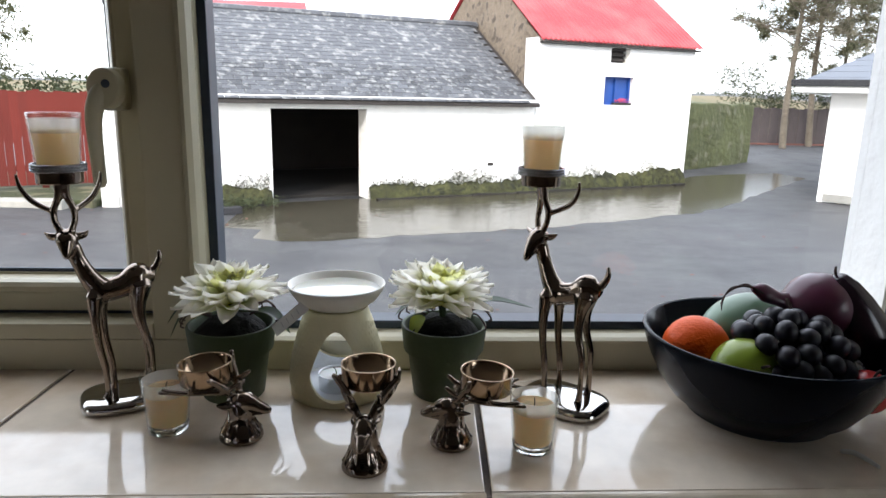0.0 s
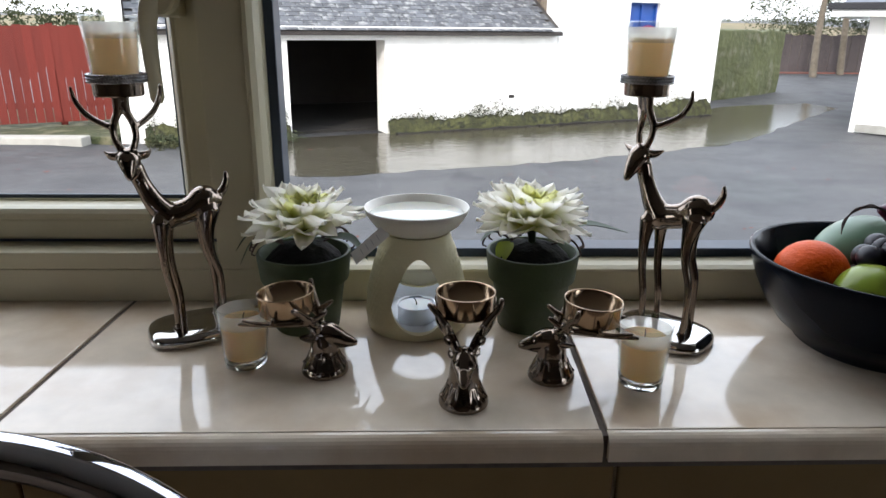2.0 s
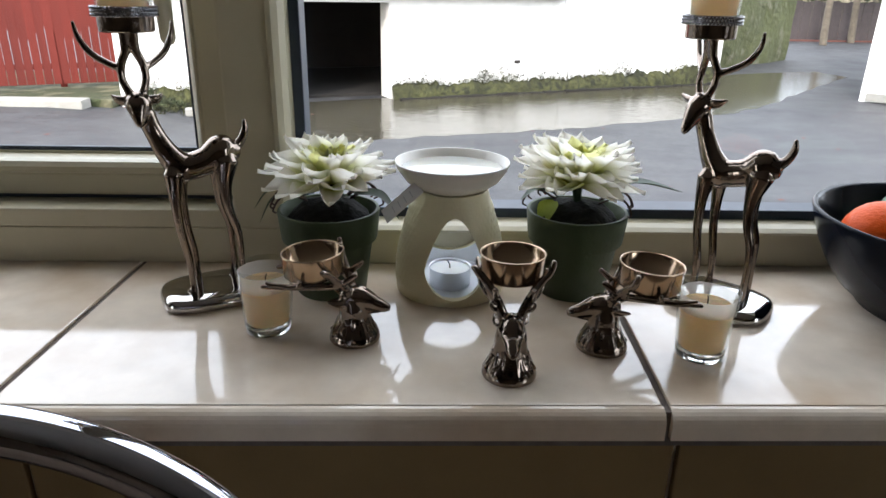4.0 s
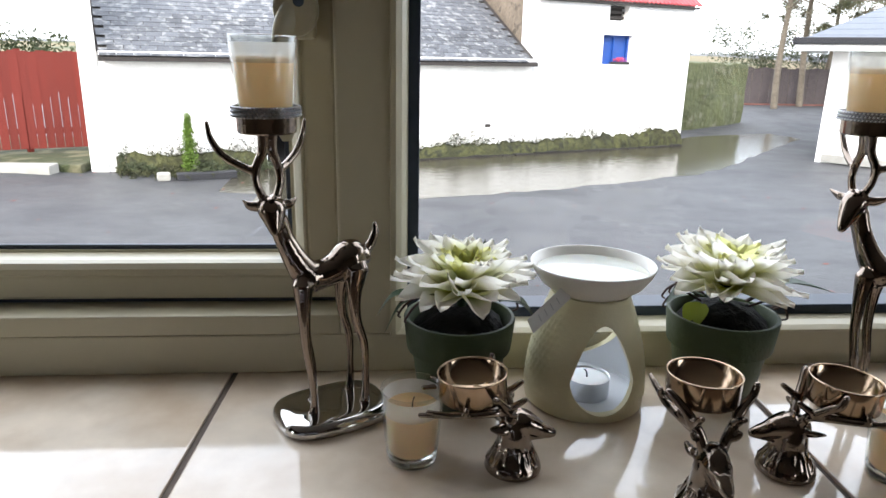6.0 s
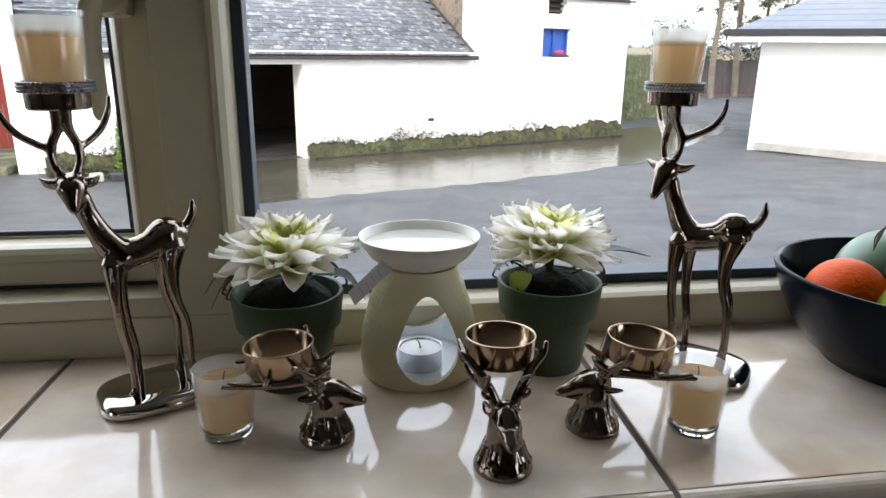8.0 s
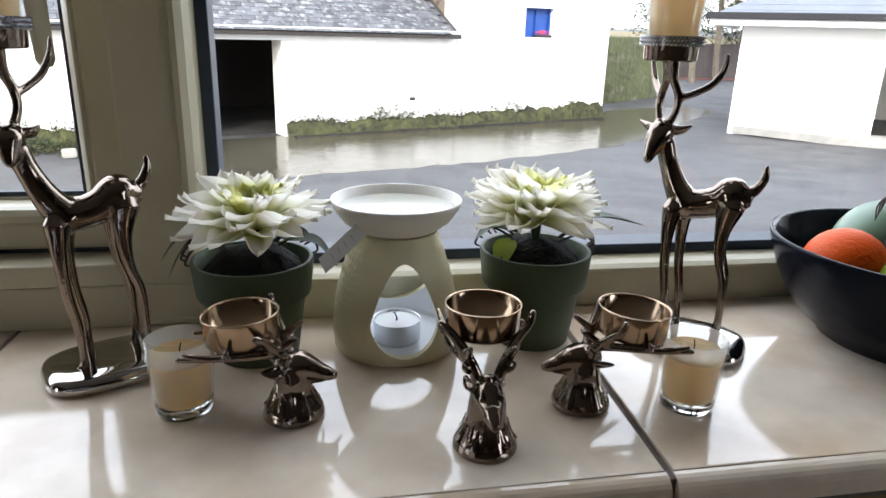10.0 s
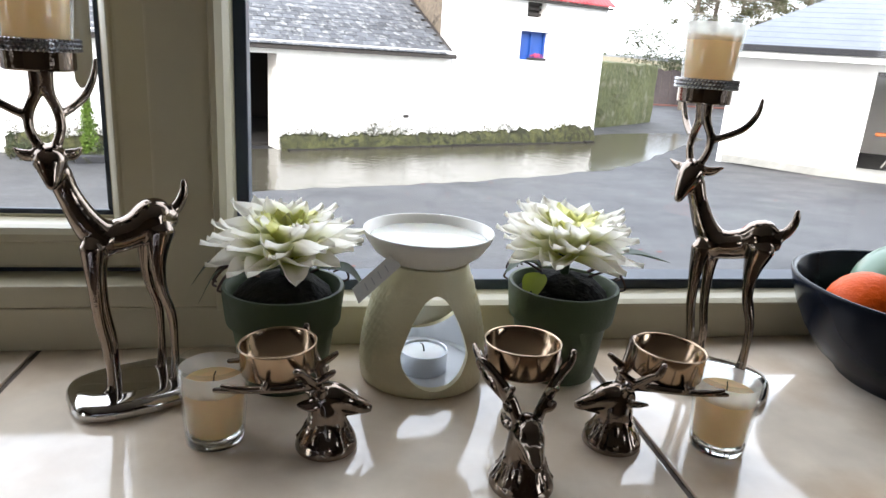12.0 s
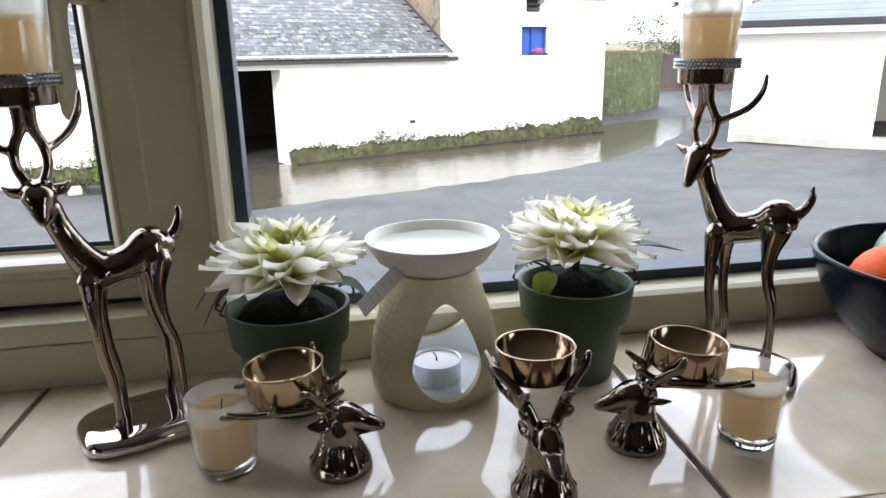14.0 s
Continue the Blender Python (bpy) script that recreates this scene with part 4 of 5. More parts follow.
M_CARD = mat("pale_card", (0.74, 0.74, 0.72), 0.7, vary=0.04, scale=60)
M_PRINT = mat("grey_print", (0.50, 0.50, 0.51), 0.8, vary=0.1, scale=60)
M_POT = mat("green_terracotta", (0.036, 0.056, 0.017), 0.62, vary=0.18, scale=30, bump=0.0004, bscale=200, spot=(0.06, 0.078, 0.045), spot_scale=18, spot_lo=0.5, spot_hi=0.7)
M_SOIL = mat("dark_moss_filler", (0.010, 0.010, 0.008), 0.95, vary=0.5, scale=120, bump=0.003, bscale=200)
M_LEAF = mat("dark_silk_leaf", (0.03, 0.06, 0.025), 0.55, vary=0.25, scale=60, trans=0.15)
M_LIME = mat("lime_silk_leaf", (0.35, 0.42, 0.04), 0.6, vary=0.2, scale=60, trans=0.3)
M_BOWL = mat("navy_glazed_bowl", (0.006, 0.008, 0.014), 0.24, vary=0.3, scale=10, spot=(0.008, 0.011, 0.017), spot_scale=6, spot_lo=0.5, spot_hi=0.7, rvary=0.08, spec=0.09)
M_ORANGE = mat("orange_peel", (0.82, 0.10, 0.002), 0.5, vary=0.08, scale=50, bump=0.0008, bscale=260, spec=0.25)
M_APPLE = mat("green_apple_skin", (0.24, 0.33, 0.03), 0.28, vary=0.12, scale=30, sss=0.1, spot=(0.30, 0.36, 0.07), spot_scale=60, spot_lo=0.6, spot_hi=0.7)
M_MANGO = mat("pale_green_skin", (0.09, 0.18, 0.10), 0.35, vary=0.15, scale=20, spot=(0.16, 0.27, 0.19), spot_scale=12, spot_lo=0.45, spot_hi=0.7)
M_GRAPE = mat("dark_grape_skin", (0.007, 0.006, 0.013), 0.42, vary=0.3, scale=60, spot=(0.022, 0.020, 0.036), spot_scale=50, spot_lo=0.5, spot_hi=0.8, per_object=0.4)
M_ONION = mat("red_onion_skin", (0.085, 0.018, 0.042), 0.3, vary=0.3, scale=16, stretch=(1, 1, 0.2), spot=(0.10, 0.03, 0.055), spot_scale=22, spot_lo=0.5, spot_hi=0.7)
M_AUBERGINE = mat("aubergine_skin", (0.022, 0.010, 0.018), 0.2, vary=0.2, scale=20)
M_TWIG = mat("dry_twig", (0.06, 0.035, 0.03), 0.8, vary=0.3, scale=90)
M_REDSKIN = mat("red_skin", (0.45, 0.02, 0.02), 0.25, vary=0.1, scale=30)
M_CORD = mat("white_cord", (0.7, 0.68, 0.64), 0.6, vary=0.05, scale=60)


def petal_material(name, base, tip, reach):
    """Silk petals: tinted at the foot, pale at the tip, along the petal's own length."""
    m = mat(name, tip, 0.6, vary=0.06, scale=90, trans=0.72, bump=0.0004, bscale=160)
    n, k = m.node_tree.nodes, m.node_tree.links
    tc = n.new("ShaderNodeTexCoord")
    sx = n.new("ShaderNodeSeparateXYZ")
    k.new(tc.outputs["Object"], sx.inputs[0])
    r = n.new("ShaderNodeMapRange")
    r.inputs["From Min"].default_value, r.inputs["From Max"].default_value = reach[0], reach[1]
    k.new(sx.outputs[0], r.inputs["Value"])
    mx = n.new("ShaderNodeMix")
    mx.data_type = "RGBA"
    mx.inputs[6].default_value, mx.inputs[7].default_value = (*base, 1), (*tip, 1)
    k.new(r.outputs[0], mx.inputs[0])
    for nd in n:
        if nd.bl_idname == "ShaderNodeBsdfPrincipled":
            k.new(mx.outputs[2], nd.inputs["Base Color"])
        if nd.bl_idname == "ShaderNodeBsdfTranslucent":
            k.new(mx.outputs[2], nd.inputs["Color"])
    return m


M_PETAL = petal_material("white_silk_petal", (0.62, 0.64, 0.15), (0.96, 0.935, 0.86), (0.008, 0.036))
M_HEART = petal_material("lime_silk_petal", (0.55, 0.58, 0.07), (0.90, 0.89, 0.46), (0.004, 0.028))


def soften(ob, voxel, rounds=6):
    """Fuses limbs that run into each other into one cast form."""
    r = ob.modifiers.new("fuse", "REMESH")
    r.mode, r.voxel_size, r.use_smooth_shade = "VOXEL", voxel, True
    s = ob.modifiers.new("soften", "SMOOTH")
    s.factor, s.iterations = 0.5, rounds
    return ob


# ---- deer candle holders ----
def deer_holder(m, label, antlers, gaze, snout):
    t = thing("deer_candle_holder", m, label, "candle holder", "deer candle holders")
    g = bmesh.new()
    # trunk of the body, rump to chest
    tube(g, [(-0.030, 0, 0.1255, 0.0095), (-0.022, 0, 0.1262, 0.0138), (-0.010, 0, 0.1195, 0.0116), (0.003, 0, 0.1160, 0.0112), (0.014, 0, 0.1160, 0.0118)], 16)
    # neck
    tube(g, [(0.011, 0, 0.1140, 0.0126), (0.021, 0, 0.128, 0.0094), (0.029, -0.001, 0.145, 0.0074), (0.034, -0.001, 0.160, 0.0078)], 14)
    # head, turned to its left and down
    ha = radians(antlers)
    h, lat = Vector((math.cos(ha), math.sin(ha), 0)), Vector((-math.sin(ha), math.cos(ha), 0))
    top = Vector((0.0375, -0.002, 0.169))
    at = lambda f, s, u: top + h * f + lat * s + Vector((0, 0, u))
    P = lambda v, r: (v.x, v.y, v.z, r)
    hb = radians(gaze)
    fh, fl = Vector((math.cos(hb), math.sin(hb), 0)), Vector((-math.sin(hb), math.cos(hb), 0))
    face = lambda f, s, u: top + fh * f + fl * s + Vector((0, 0, u))
    tube(g, [P(face(-0.003, 0, 0.0), 0.0090), P(face(0.003, 0, -0.003), 0.0098), P(face(0.010 * snout, 0, -0.011 * snout), 0.0072), P(face(0.0170 * snout, 0, -0.021 * snout), 0.0036)], 14)
    for s in (-1, 1):
        tube(g, [P(face(0.0, 0.006 * s, 0.001), 0.0040), P(face(-0.002, 0.0135 * s, 0.001), 0.0050), P(face(-0.003, (0.0085 + 0.0140 * snout) * s, 0.005), 0.0014)], 10, flat=0.6)
        # antler beam: bows out, then meets its twin under the cup
        tube(g, [P(at(-0.001, 0.004 * s, 0.004), 0.0034), P(at(-0.003, 0.0085 * s, 0.016), 0.0031), P(at(-0.004, 0.0078 * s, 0.027), 0.0033), P(at(-0.002, 0.0035 * s, 0.038), 0.0036), P(at(0, 0.003 * s, 0.052), 0.0042)], 12)
        # outer prong
        tube(g, [P(at(-0.004, 0.0082 * s, 0.024), 0.0030), P(at(-0.010, 0.017 * s, 0.028), 0.0028), P(at(-0.017, 0.027 * s, 0.035), 0.0028), P(at(-0.0205, 0.0335 * s, 0.046), 0.0024), P(at(-0.020, 0.0355 * s, 0.057), 0.0015)], 10)
    # legs
    for s in (-1, 1):
        y = 0.0100 * s
        o = 0.0035 * s
        tube(g, [(0.016 + o, y * 0.7, 0.112, 0.0082), (0.0170 + o, y, 0.092, 0.0052), (0.0160 + o, y, 0.066, 0.0039), (0.0125 + o, y, 0.042, 0.0036), (0.0115 + o, y, 0.022, 0.0031), (0.012 + o, y, 0.013, 0.0042), (0.0145 + o, y, 0.008, 0.0054)], 12)
        o *= 0.35
        tube(g, [(-0.022 - o, y * 0.65, 0.119, 0.0106), (-0.019 - o, y * 0.95, 0.100, 0.0060), (-0.0200 - o, y * 1.1, 0.080, 0.0041), (-0.0255 - o, y * 1.2, 0.060, 0.0035), (-0.0265 - o, y * 1.25, 0.036, 0.0028), (-0.0255 - o, y * 1.25, 0.014, 0.0039), (-0.0225 - o, y * 1.25, 0.008, 0.0050)], 12)
    # tail
    tube(g, [(-0.030, 0, 0.127, 0.0055), (-0.038, 0, 0.133, 0.0040), (-0.0425, 0, 0.142, 0.0033), (-0.0425, 0, 0.150, 0.0018)], 10)
    g.transform(Matrix.Diagonal((1, 1, 1.04, 1)))
    soften(part("figure", g, M_NICKEL, t, smooth=True), 0.0011, 5)
    g = bmesh.new()
    outline = [(-0.004 + 0.0460 * math.copysign(abs(math.cos(a)) ** 0.62, math.cos(a)), 0.0345 * math.copysign(abs(math.sin(a)) ** 0.62, math.sin(a))) for a in [2 * math.pi * i / 56 for i in range(56)]]
    rows = [[g.verts.new((x * f, y * f, z)) for x, y in outline] for f, z in ((0.93, 0.0), (0.985, 0.0012), (1.0, 0.0040), (0.985, 0.0075), (0.935, 0.0105), (0.85, 0.0120), (0.70, 0.0126), (0.45, 0.0128))]
    for a, b in zip(rows, rows[1:]):
        for i in range(56):
            g.faces.new((a[i], a[(i + 1) % 56], b[(i + 1) % 56], b[i]))
    g.faces.new(rows[0][::-1]), g.faces.new(rows[-1])
    part("base_plate", g, M_PLATE, t, "mirror polished oval base plate", smooth=True)
    cup = Matrix.Translation((0.0380, 0.0, 0.2285))
    g = bmesh.new()
    lathe(g, [(0, 0), (0.0190, 0), (0.0200, 0.001), (0.0203, 0.0125), (0.0190, 0.0125), (0.0188, 0.002), (0, 0.002)], 48)
    cup_ob = part("candle_cup", g, M_NICKEL, t, smooth=False, m=cup)
    g = bmesh.new()
    lathe(g, [(0.0198, 0.0110), (0.0222, 0.0110), (0.0222, 0.0185), (0.0214, 0.0185), (0.0214, 0.0128), (0.0198, 0.0128), (0.0198, 0.0110)], 48)
    for row, z in enumerate((0.0122, 0.0148, 0.0174)):
        for i in range(52):
            a = 2 * math.pi * (i + 0.5 * row) / 52
            q = bmesh.new()
            bmesh.ops.create_icosphere(q, subdivisions=1, radius=0.0014)
            merge(g, q, Matrix.Translation((0.0228 * math.cos(a), 0.0228 * math.sin(a), z)))
    part("rhinestone_ring", g, M_STONE, cup_ob, "sparkling rhinestone band")
    return t


def votive(m, label, fill=0.040):
    """A clear tumbler with a candle; its foot is at the pose m."""
    t = thing("votive_candle", m, label, "candle", "votive candles")
    g = bmesh.new()
    lathe(g, [(0, 0), (0.0165, 0), (0.0182, 0.0012), (0.0190, 0.010), (0.0228, 0.0565), (0.0224, 0.0575), (0.0216, 0.0568), (0.0178, 0.0095), (0.0165, 0.0082), (0, 0.0080)], 48)
    tumbler = part("glass", g, M_VOTIVE, t, "clear glass tumbler", smooth=True)
    tumbler.visible_shadow = False
    g = bmesh.new()
    lathe(g, [(0, 0.0006), (0.0160, 0.0006), (0.0178, 0.0016), (0.0184, 0.0074), (0.0170, 0.0079), (0, 0.0078)], 48)
    part("glass_foot", g, M_BASEGLASS, tumbler, "thick clear glass foot", smooth=True).visible_shadow = False
    g = bmesh.new()
    r1 = 0.0173 + (0.0212 - 0.0173) * (fill - 0.01) / 0.046
    lathe(g, [(0, 0.0088), (0.0160, 0.0088), (0.0172, 0.0105), (r1 * 0.975, fill - 0.002), (r1 * 0.93, fill), (r1 * 0.6, fill - 0.001), (0, fill - 0.0015)], 40)
    wax = part("wax", g, M_WAX, t, smooth=True)
    g = bmesh.new()
    tube(g, [(0, 0, fill - 0.002, 0.0006), (0.0004, 0, fill + 0.003, 0.0005), (0.0014, 0.0004, fill + 0.006, 0.0004)], 6, 3)
    part("wick", g, M_WICK, wax)
    g = bmesh.new()
    lathe(g, [(0.0176 + 0.0036 * (z - 0.01) / 0.046, z) for z in (fill - 0.004, fill + 0.004, 0.0505, 0.0530)], 40)
    part("wax_film", g, M_FILM, wax, "thin haze of wax inside the glass", smooth=True)
    return t


deer_at = [(-0.308, 0.679, 206.6, 92, 82), (0.146, 0.670, 138.7, 64, 74)]
deer_words = ["polished nickel deer candle holder standing beside the mullion", "polished nickel deer candle holder standing beside the fruit bowl"]
for (x, y, a, antlers, gaze), words in zip(deer_at, deer_words):
    dm = pose(x, y, SILL, 0, 0, a)
    deer_holder(dm, words, antlers, gaze, 0.72 if x < 0 else 1.0)
    votive(dm @ Matrix.Translation((0.0380, 0.0, 0.2307)) @ Matrix.Diagonal((1.0, 1.0, 1.08, 1)), "cream candle in clear glass on a deer's antlers", 0.045)
votive(pose(-0.2425, 0.616, SILL), "cream candle in a clear glass tumbler on the sill", 0.043)
votive(pose(0.099, 0.577, SILL, 0, 0, 70), "cream candle in a clear glass tumbler on the sill", 0.044)


# ---- stag head tea light holders ----
def stag_head(lift):
    t = thing("stag_head_holder", Matrix(), "small polished nickel stag head cup holder", "candle holder", "stag head holders")
    g = bmesh.new()
    lathe(g, [(0, 0), (0.0194, 0), (0.0204, 0.0012), (0.0201, 0.0035), (0.0190, 0.0070), (0.0170, 0.0105), (0.0148, 0.0140), (0.0130, 0.0175), (0.0121, 0.0220), (0.0116, 0.0280), (0.0104, 0.0350), (0.0080, 0.0405), (0, 0.0430)], 40)
    # strands of fur round the foot
    for i in range(22):
        a = 2 * math.pi * i / 22
        c, s = math.cos(a), math.sin(a)
        lo, hi = 0.0030 + 0.0022 * (i % 3), 0.0165 + 0.0025 * (i % 2)
        tube(g, [(0.0132 * c, 0.0132 * s, hi, 0.0006), (0.0160 * c, 0.0160 * s, 0.0112, 0.0011), (0.0196 * c, 0.0196 * s, lo, 0.0007)], 6, 3)
    # skull, muzzle and jaw
    tube(g, [(-0.004, 0, 0.0350, 0.0098), (0.004, 0, 0.0362, 0.0098), (0.011, 0, 0.0340, 0.0082), (0.0170, 0, 0.0315, 0.0062), (0.0230, 0, 0.0294, 0.0050), (0.0268, 0, 0.0286, 0.0036)], 16)
    tube(g, [(0.001, 0, 0.0290, 0.0072), (0.010, 0, 0.0275, 0.0052), (0.0205, 0, 0.0265, 0.0030)], 10, 3)
    for s in (-1, 1):
        tube(g, [(0.004, 0.0052 * s, 0.0390, 0.0022), (0.0115, 0.0044 * s, 0.0358, 0.0020)], 6, 3)
        ball(g, (0.0095, 0.0066 * s, 0.0345), (0.0022, 0.0012, 0.0016))
        tube(g, [(-0.004, 0.0070 * s, 0.0345, 0.0032), (-0.0100, 0.0098 * s, 0.0352, 0.0046), (-0.0165, 0.0118 * s, 0.0362, 0.0022)], 10, flat=0.5)
        # antler: stem up and out past the cup
        tube(g, [(-0.001, 0.0040 * s, 0.0375, 0.0042), (-0.004, 0.0080 * s, 0.0460, 0.0036), (-0.008, 0.0145 * s, 0.0535, 0.0034), (-0.012, 0.0205 * s, 0.0605, 0.0030), (-0.0150, 0.0262 * s, 0.0660, 0.0028), (-0.0165, 0.0285 * s, 0.0705 + 0.003 * s, 0.0023)], 10)
        # short tine forward, and a spur on the stem
        tube(g, [(-0.008, 0.0125 * s, 0.0515, 0.0025), (-0.002, 0.0125 * s, 0.0550, 0.0026), (0.005, 0.0132 * s, 0.0605, 0.0021)], 8)
        tube(g, [(-0.004, 0.0095 * s, 0.0470, 0.0024), (-0.002, 0.0135 * s, 0.0480, 0.0021), (-0.001, 0.0155 * s, 0.0500, 0.0017)], 8, 3)
        # beam back under the cup
        tube(g, [(-0.006, 0.0105 * s, 0.0490, 0.0030), (-0.016, 0.0185 * s, 0.0525, 0.0030), (-0.030, 0.0225 * s, 0.0530, 0.0027), (-0.046, 0.0215 * s, 0.0515, 0.0024), (-0.0660, 0.0195 * s, 0.0500, 0.0018)], 10)
        tube(g, [(-0.034, 0.0225 * s, 0.0530, 0.0022), (-0.035, 0.0262 * s, 0.0560, 0.0021), (-0.034, 0.0262 * s, 0.0590, 0.0020)], 8, 3)
        tube(g, [(-0.044, 0.0215 * s, 0.0515, 0.0021), (-0.054, 0.0240 * s, 0.0540, 0.0020), (-0.060, 0.0252 * s, 0.0560, 0.0017)], 8)
    for v in g.verts:
        v.co.z += lift * max(0.0, min(1.0, (v.co.z - 0.038) / 0.018)) + 0.35 * lift * max(0.0, min(1.0, (v.co.z - 0.012) / 0.012)) * (v.co.z < 0.038)
    soften(part("figure", g, M_NICKEL, t, smooth=True), 0.0009, 4)
    g = bmesh.new()
    lathe(g, [(0, 0), (0.0208, 0), (0.0222, 0.0013), (0.0228, 0.0178), (0.0231, 0.0188), (0.0224, 0.0191), (0.0215, 0.0178), (0.0209, 0.0022), (0, 0.0016)], 56)
    part("cup", g, M_COPPER, t, "rose tinted polished metal cup", smooth=True, m=Matrix.Translation((-0.0300, 0, 0.0550 + lift)) @ Matrix.Rotation(radians(-3), 4, "Y") @ Matrix.Diagonal((1.06, 1.06, 1.0, 1)))
    return t


stag = stag_head(0.0)
stag.matrix_basis = pose(-0.171, 0.602, SILL, 0, 0, -6)
stag_head(0.010).matrix_basis = pose(-0.0530, 0.549, SILL - 0.0002, 0, 2, -94)
copy_thing(stag, pose(0.0250, 0.589, SILL, 0, 0, 172))


# ---- oil burner, tea light, tag ----
def cut(ob, *cutters):
    """Cuts forms out of ob for good and drops the cutters."""
    for c in cutters:
        b = ob.modifiers.new("cut", "BOOLEAN")
        b.operation, b.object, b.solver = "DIFFERENCE", c, "EXACT"
        b.material_mode = "TRANSFER"
    me = bpy.data.meshes.new_from_object(ob.evaluated_get(bpy.context.evaluated_depsgraph_get()))
    ob.modifiers.clear()
    ob.data = me
    for c in cutters:
        bpy.data.objects.remove(c)
    return ob


BURNER = pose(-0.0915, 0.705, SILL, 0, 0, 3)
burner = thing("oil_burner", BURNER, "cream ceramic wax burner with a teardrop opening", "wax burner")
g = bmesh.new()
flank = spline([(0.0503, 0.006), (0.0503, 0.018), (0.0490, 0.034), (0.0465, 0.048), (0.0430, 0.062), (0.0390, 0.075), (0.0350, 0.088), (0.0325, 0.0965)], 9)
lathe(g, [(0, 0), (0.0480, 0), (0.0498, 0.0015)] + [(float(r), float(z)) for r, z in flank] + [(0, 0.0970)], 160)
for v in g.verts:   # raised leaf-like pattern on both flanks
    rad = math.hypot(v.co.x, v.co.y)
    if 0.012 < v.co.z < 0.085 and rad > 0.03:
        k = max(0.0, min(1.0, (abs(v.co.x) / rad - 0.72) / 0.12))
        a = math.atan2(v.co.y, v.co.x)
        bumpy = abs(math.sin(a * 26 + v.co.z * 260)) * abs(math.sin(a * 26 - v.co.z * 260))
        f = 1 + k * 0.0011 * bumpy / rad
        v.co.x *= f
        v.co.y *= f
body = part("body", g, M_CERAMIC)
g = bmesh.new()
lathe(g, [(0, 0.0075), (0.0435, 0.0075), (0.0455, 0.010), (0.0445, 0.030), (0.0420, 0.046), (0.0350, 0.070), (0.0280, 0.090), (0, 0.091)], 64)
# the cavity's faces take the brightened inner colour
cavity = part("cavity", g, M_LIT_INSIDE)
drop = []
for i in range(40):
    a = -math.pi / 2 + 2 * math.pi * i / 40
    up = math.sin(a)
    x, z = 0.0262 * math.cos(a), 0.034 + 0.0265 * up
    if up > 0:
        x = 0.0262 * math.cos(a) * (1 - 0.30 * up)
        z = 0.034 + 0.0455 * up ** 1.12
    drop.append((x, -0.09, z))
g = bmesh.new()
prism(g, drop, (0, 0.09, 0))
bmesh.ops.recalc_face_normals(g, faces=g.faces)
mouth = part("mouth", g, M_CERAMIC)
g = bmesh.new()
prism(g, [(0.003 + 0.0340 * math.cos(2 * math.pi * i / 36), 0.01, 0.053 + 0.0340 * math.sin(2 * math.pi * i / 36)) for i in range(36)], (0, 0.08, 0))
bmesh.ops.recalc_face_normals(g, faces=g.faces)
vent = part("hole", g, M_CERAMIC)
cut(body, cavity, mouth, vent)
body.parent = burner
for p in body.data.polygons:
    p.use_smooth = abs(p.normal.z) < 0.97
body.data.set_sharp_from_angle(angle=radians(38))
g = bmesh.new()
lathe(g, [(0, 0.0972), (0.0300, 0.0972), (0.0335, 0.0990), (0.0420, 0.1050), (0.0490, 0.1150), (0.0512, 0.1205), (0.0508, 0.1216), (0.0498, 0.1212), (0.0460, 0.1135), (0.0400, 0.1085), (0.0300, 0.1065), (0, 0.1060)], 72)
dish = part("dish", g, M_DISH, burner, smooth=True)
g = bmesh.new()
lathe(g, [(0, 0.1128), (0.0425, 0.1128), (0.0462, 0.1142), (0.0450, 0.1147), (0, 0.1146)], 64)
part("wax_melt", g, M_MELT, dish, "smooth pale cream set wax", smooth=True)
tea = thing("tea_light", pose(-0.0920, 0.694, SILL + 0.0077), "white tea light in an aluminium cup inside the burner", "tea light")
g = bmesh.new()
lathe(g, [(0, 0), (0.0182, 0), (0.0190, 0.0008), (0.0190, 0.0168), (0.0193, 0.0172), (0.0188, 0.0175), (0.0183, 0.0168), (0.0181, 0.0012), (0, 0.0010)], 48)
part("cup", g, M_ALU, tea, smooth=True)
g = bmesh.new()
lathe(g, [(0, 0.0012), (0.0180, 0.0012), (0.0181, 0.0150), (0.0165, 0.0155), (0.006, 0.0150), (0, 0.0152)], 40)
part("wax", g, M_TEAWAX, tea, smooth=True)
g = bmesh.new()
tube(g, [(0, 0, 0.014, 0.0007), (-0.0002, 0, 0.018, 0.0006), (-0.0016, 0, 0.0215, 0.0005), (-0.0030, 0, 0.0222, 0.0004)], 6, 4)
part("wick", g, M_WICK, tea)
tag = thing("paper_tag", Matrix.Translation((0.0165, 0.006, 0.004)), "small pale card tag tied to the burner", "tag")
q = [Vector(p) for p in ((-0.1395, 0.6700, 1.2070), (-0.1690, 0.6590, 1.1830), (-0.1640, 0.6580, 1.1720), (-0.1330, 0.6690, 1.1970))]
nrm = (q[1] - q[0]).cross(q[3] - q[0]).normalized() * 0.0005
g = bmesh.new()
prism(g, q, nrm)
bmesh.ops.recalc_face_normals(g, faces=g.faces)
card = part("card", g, M_CARD, tag)
g = bmesh.new()
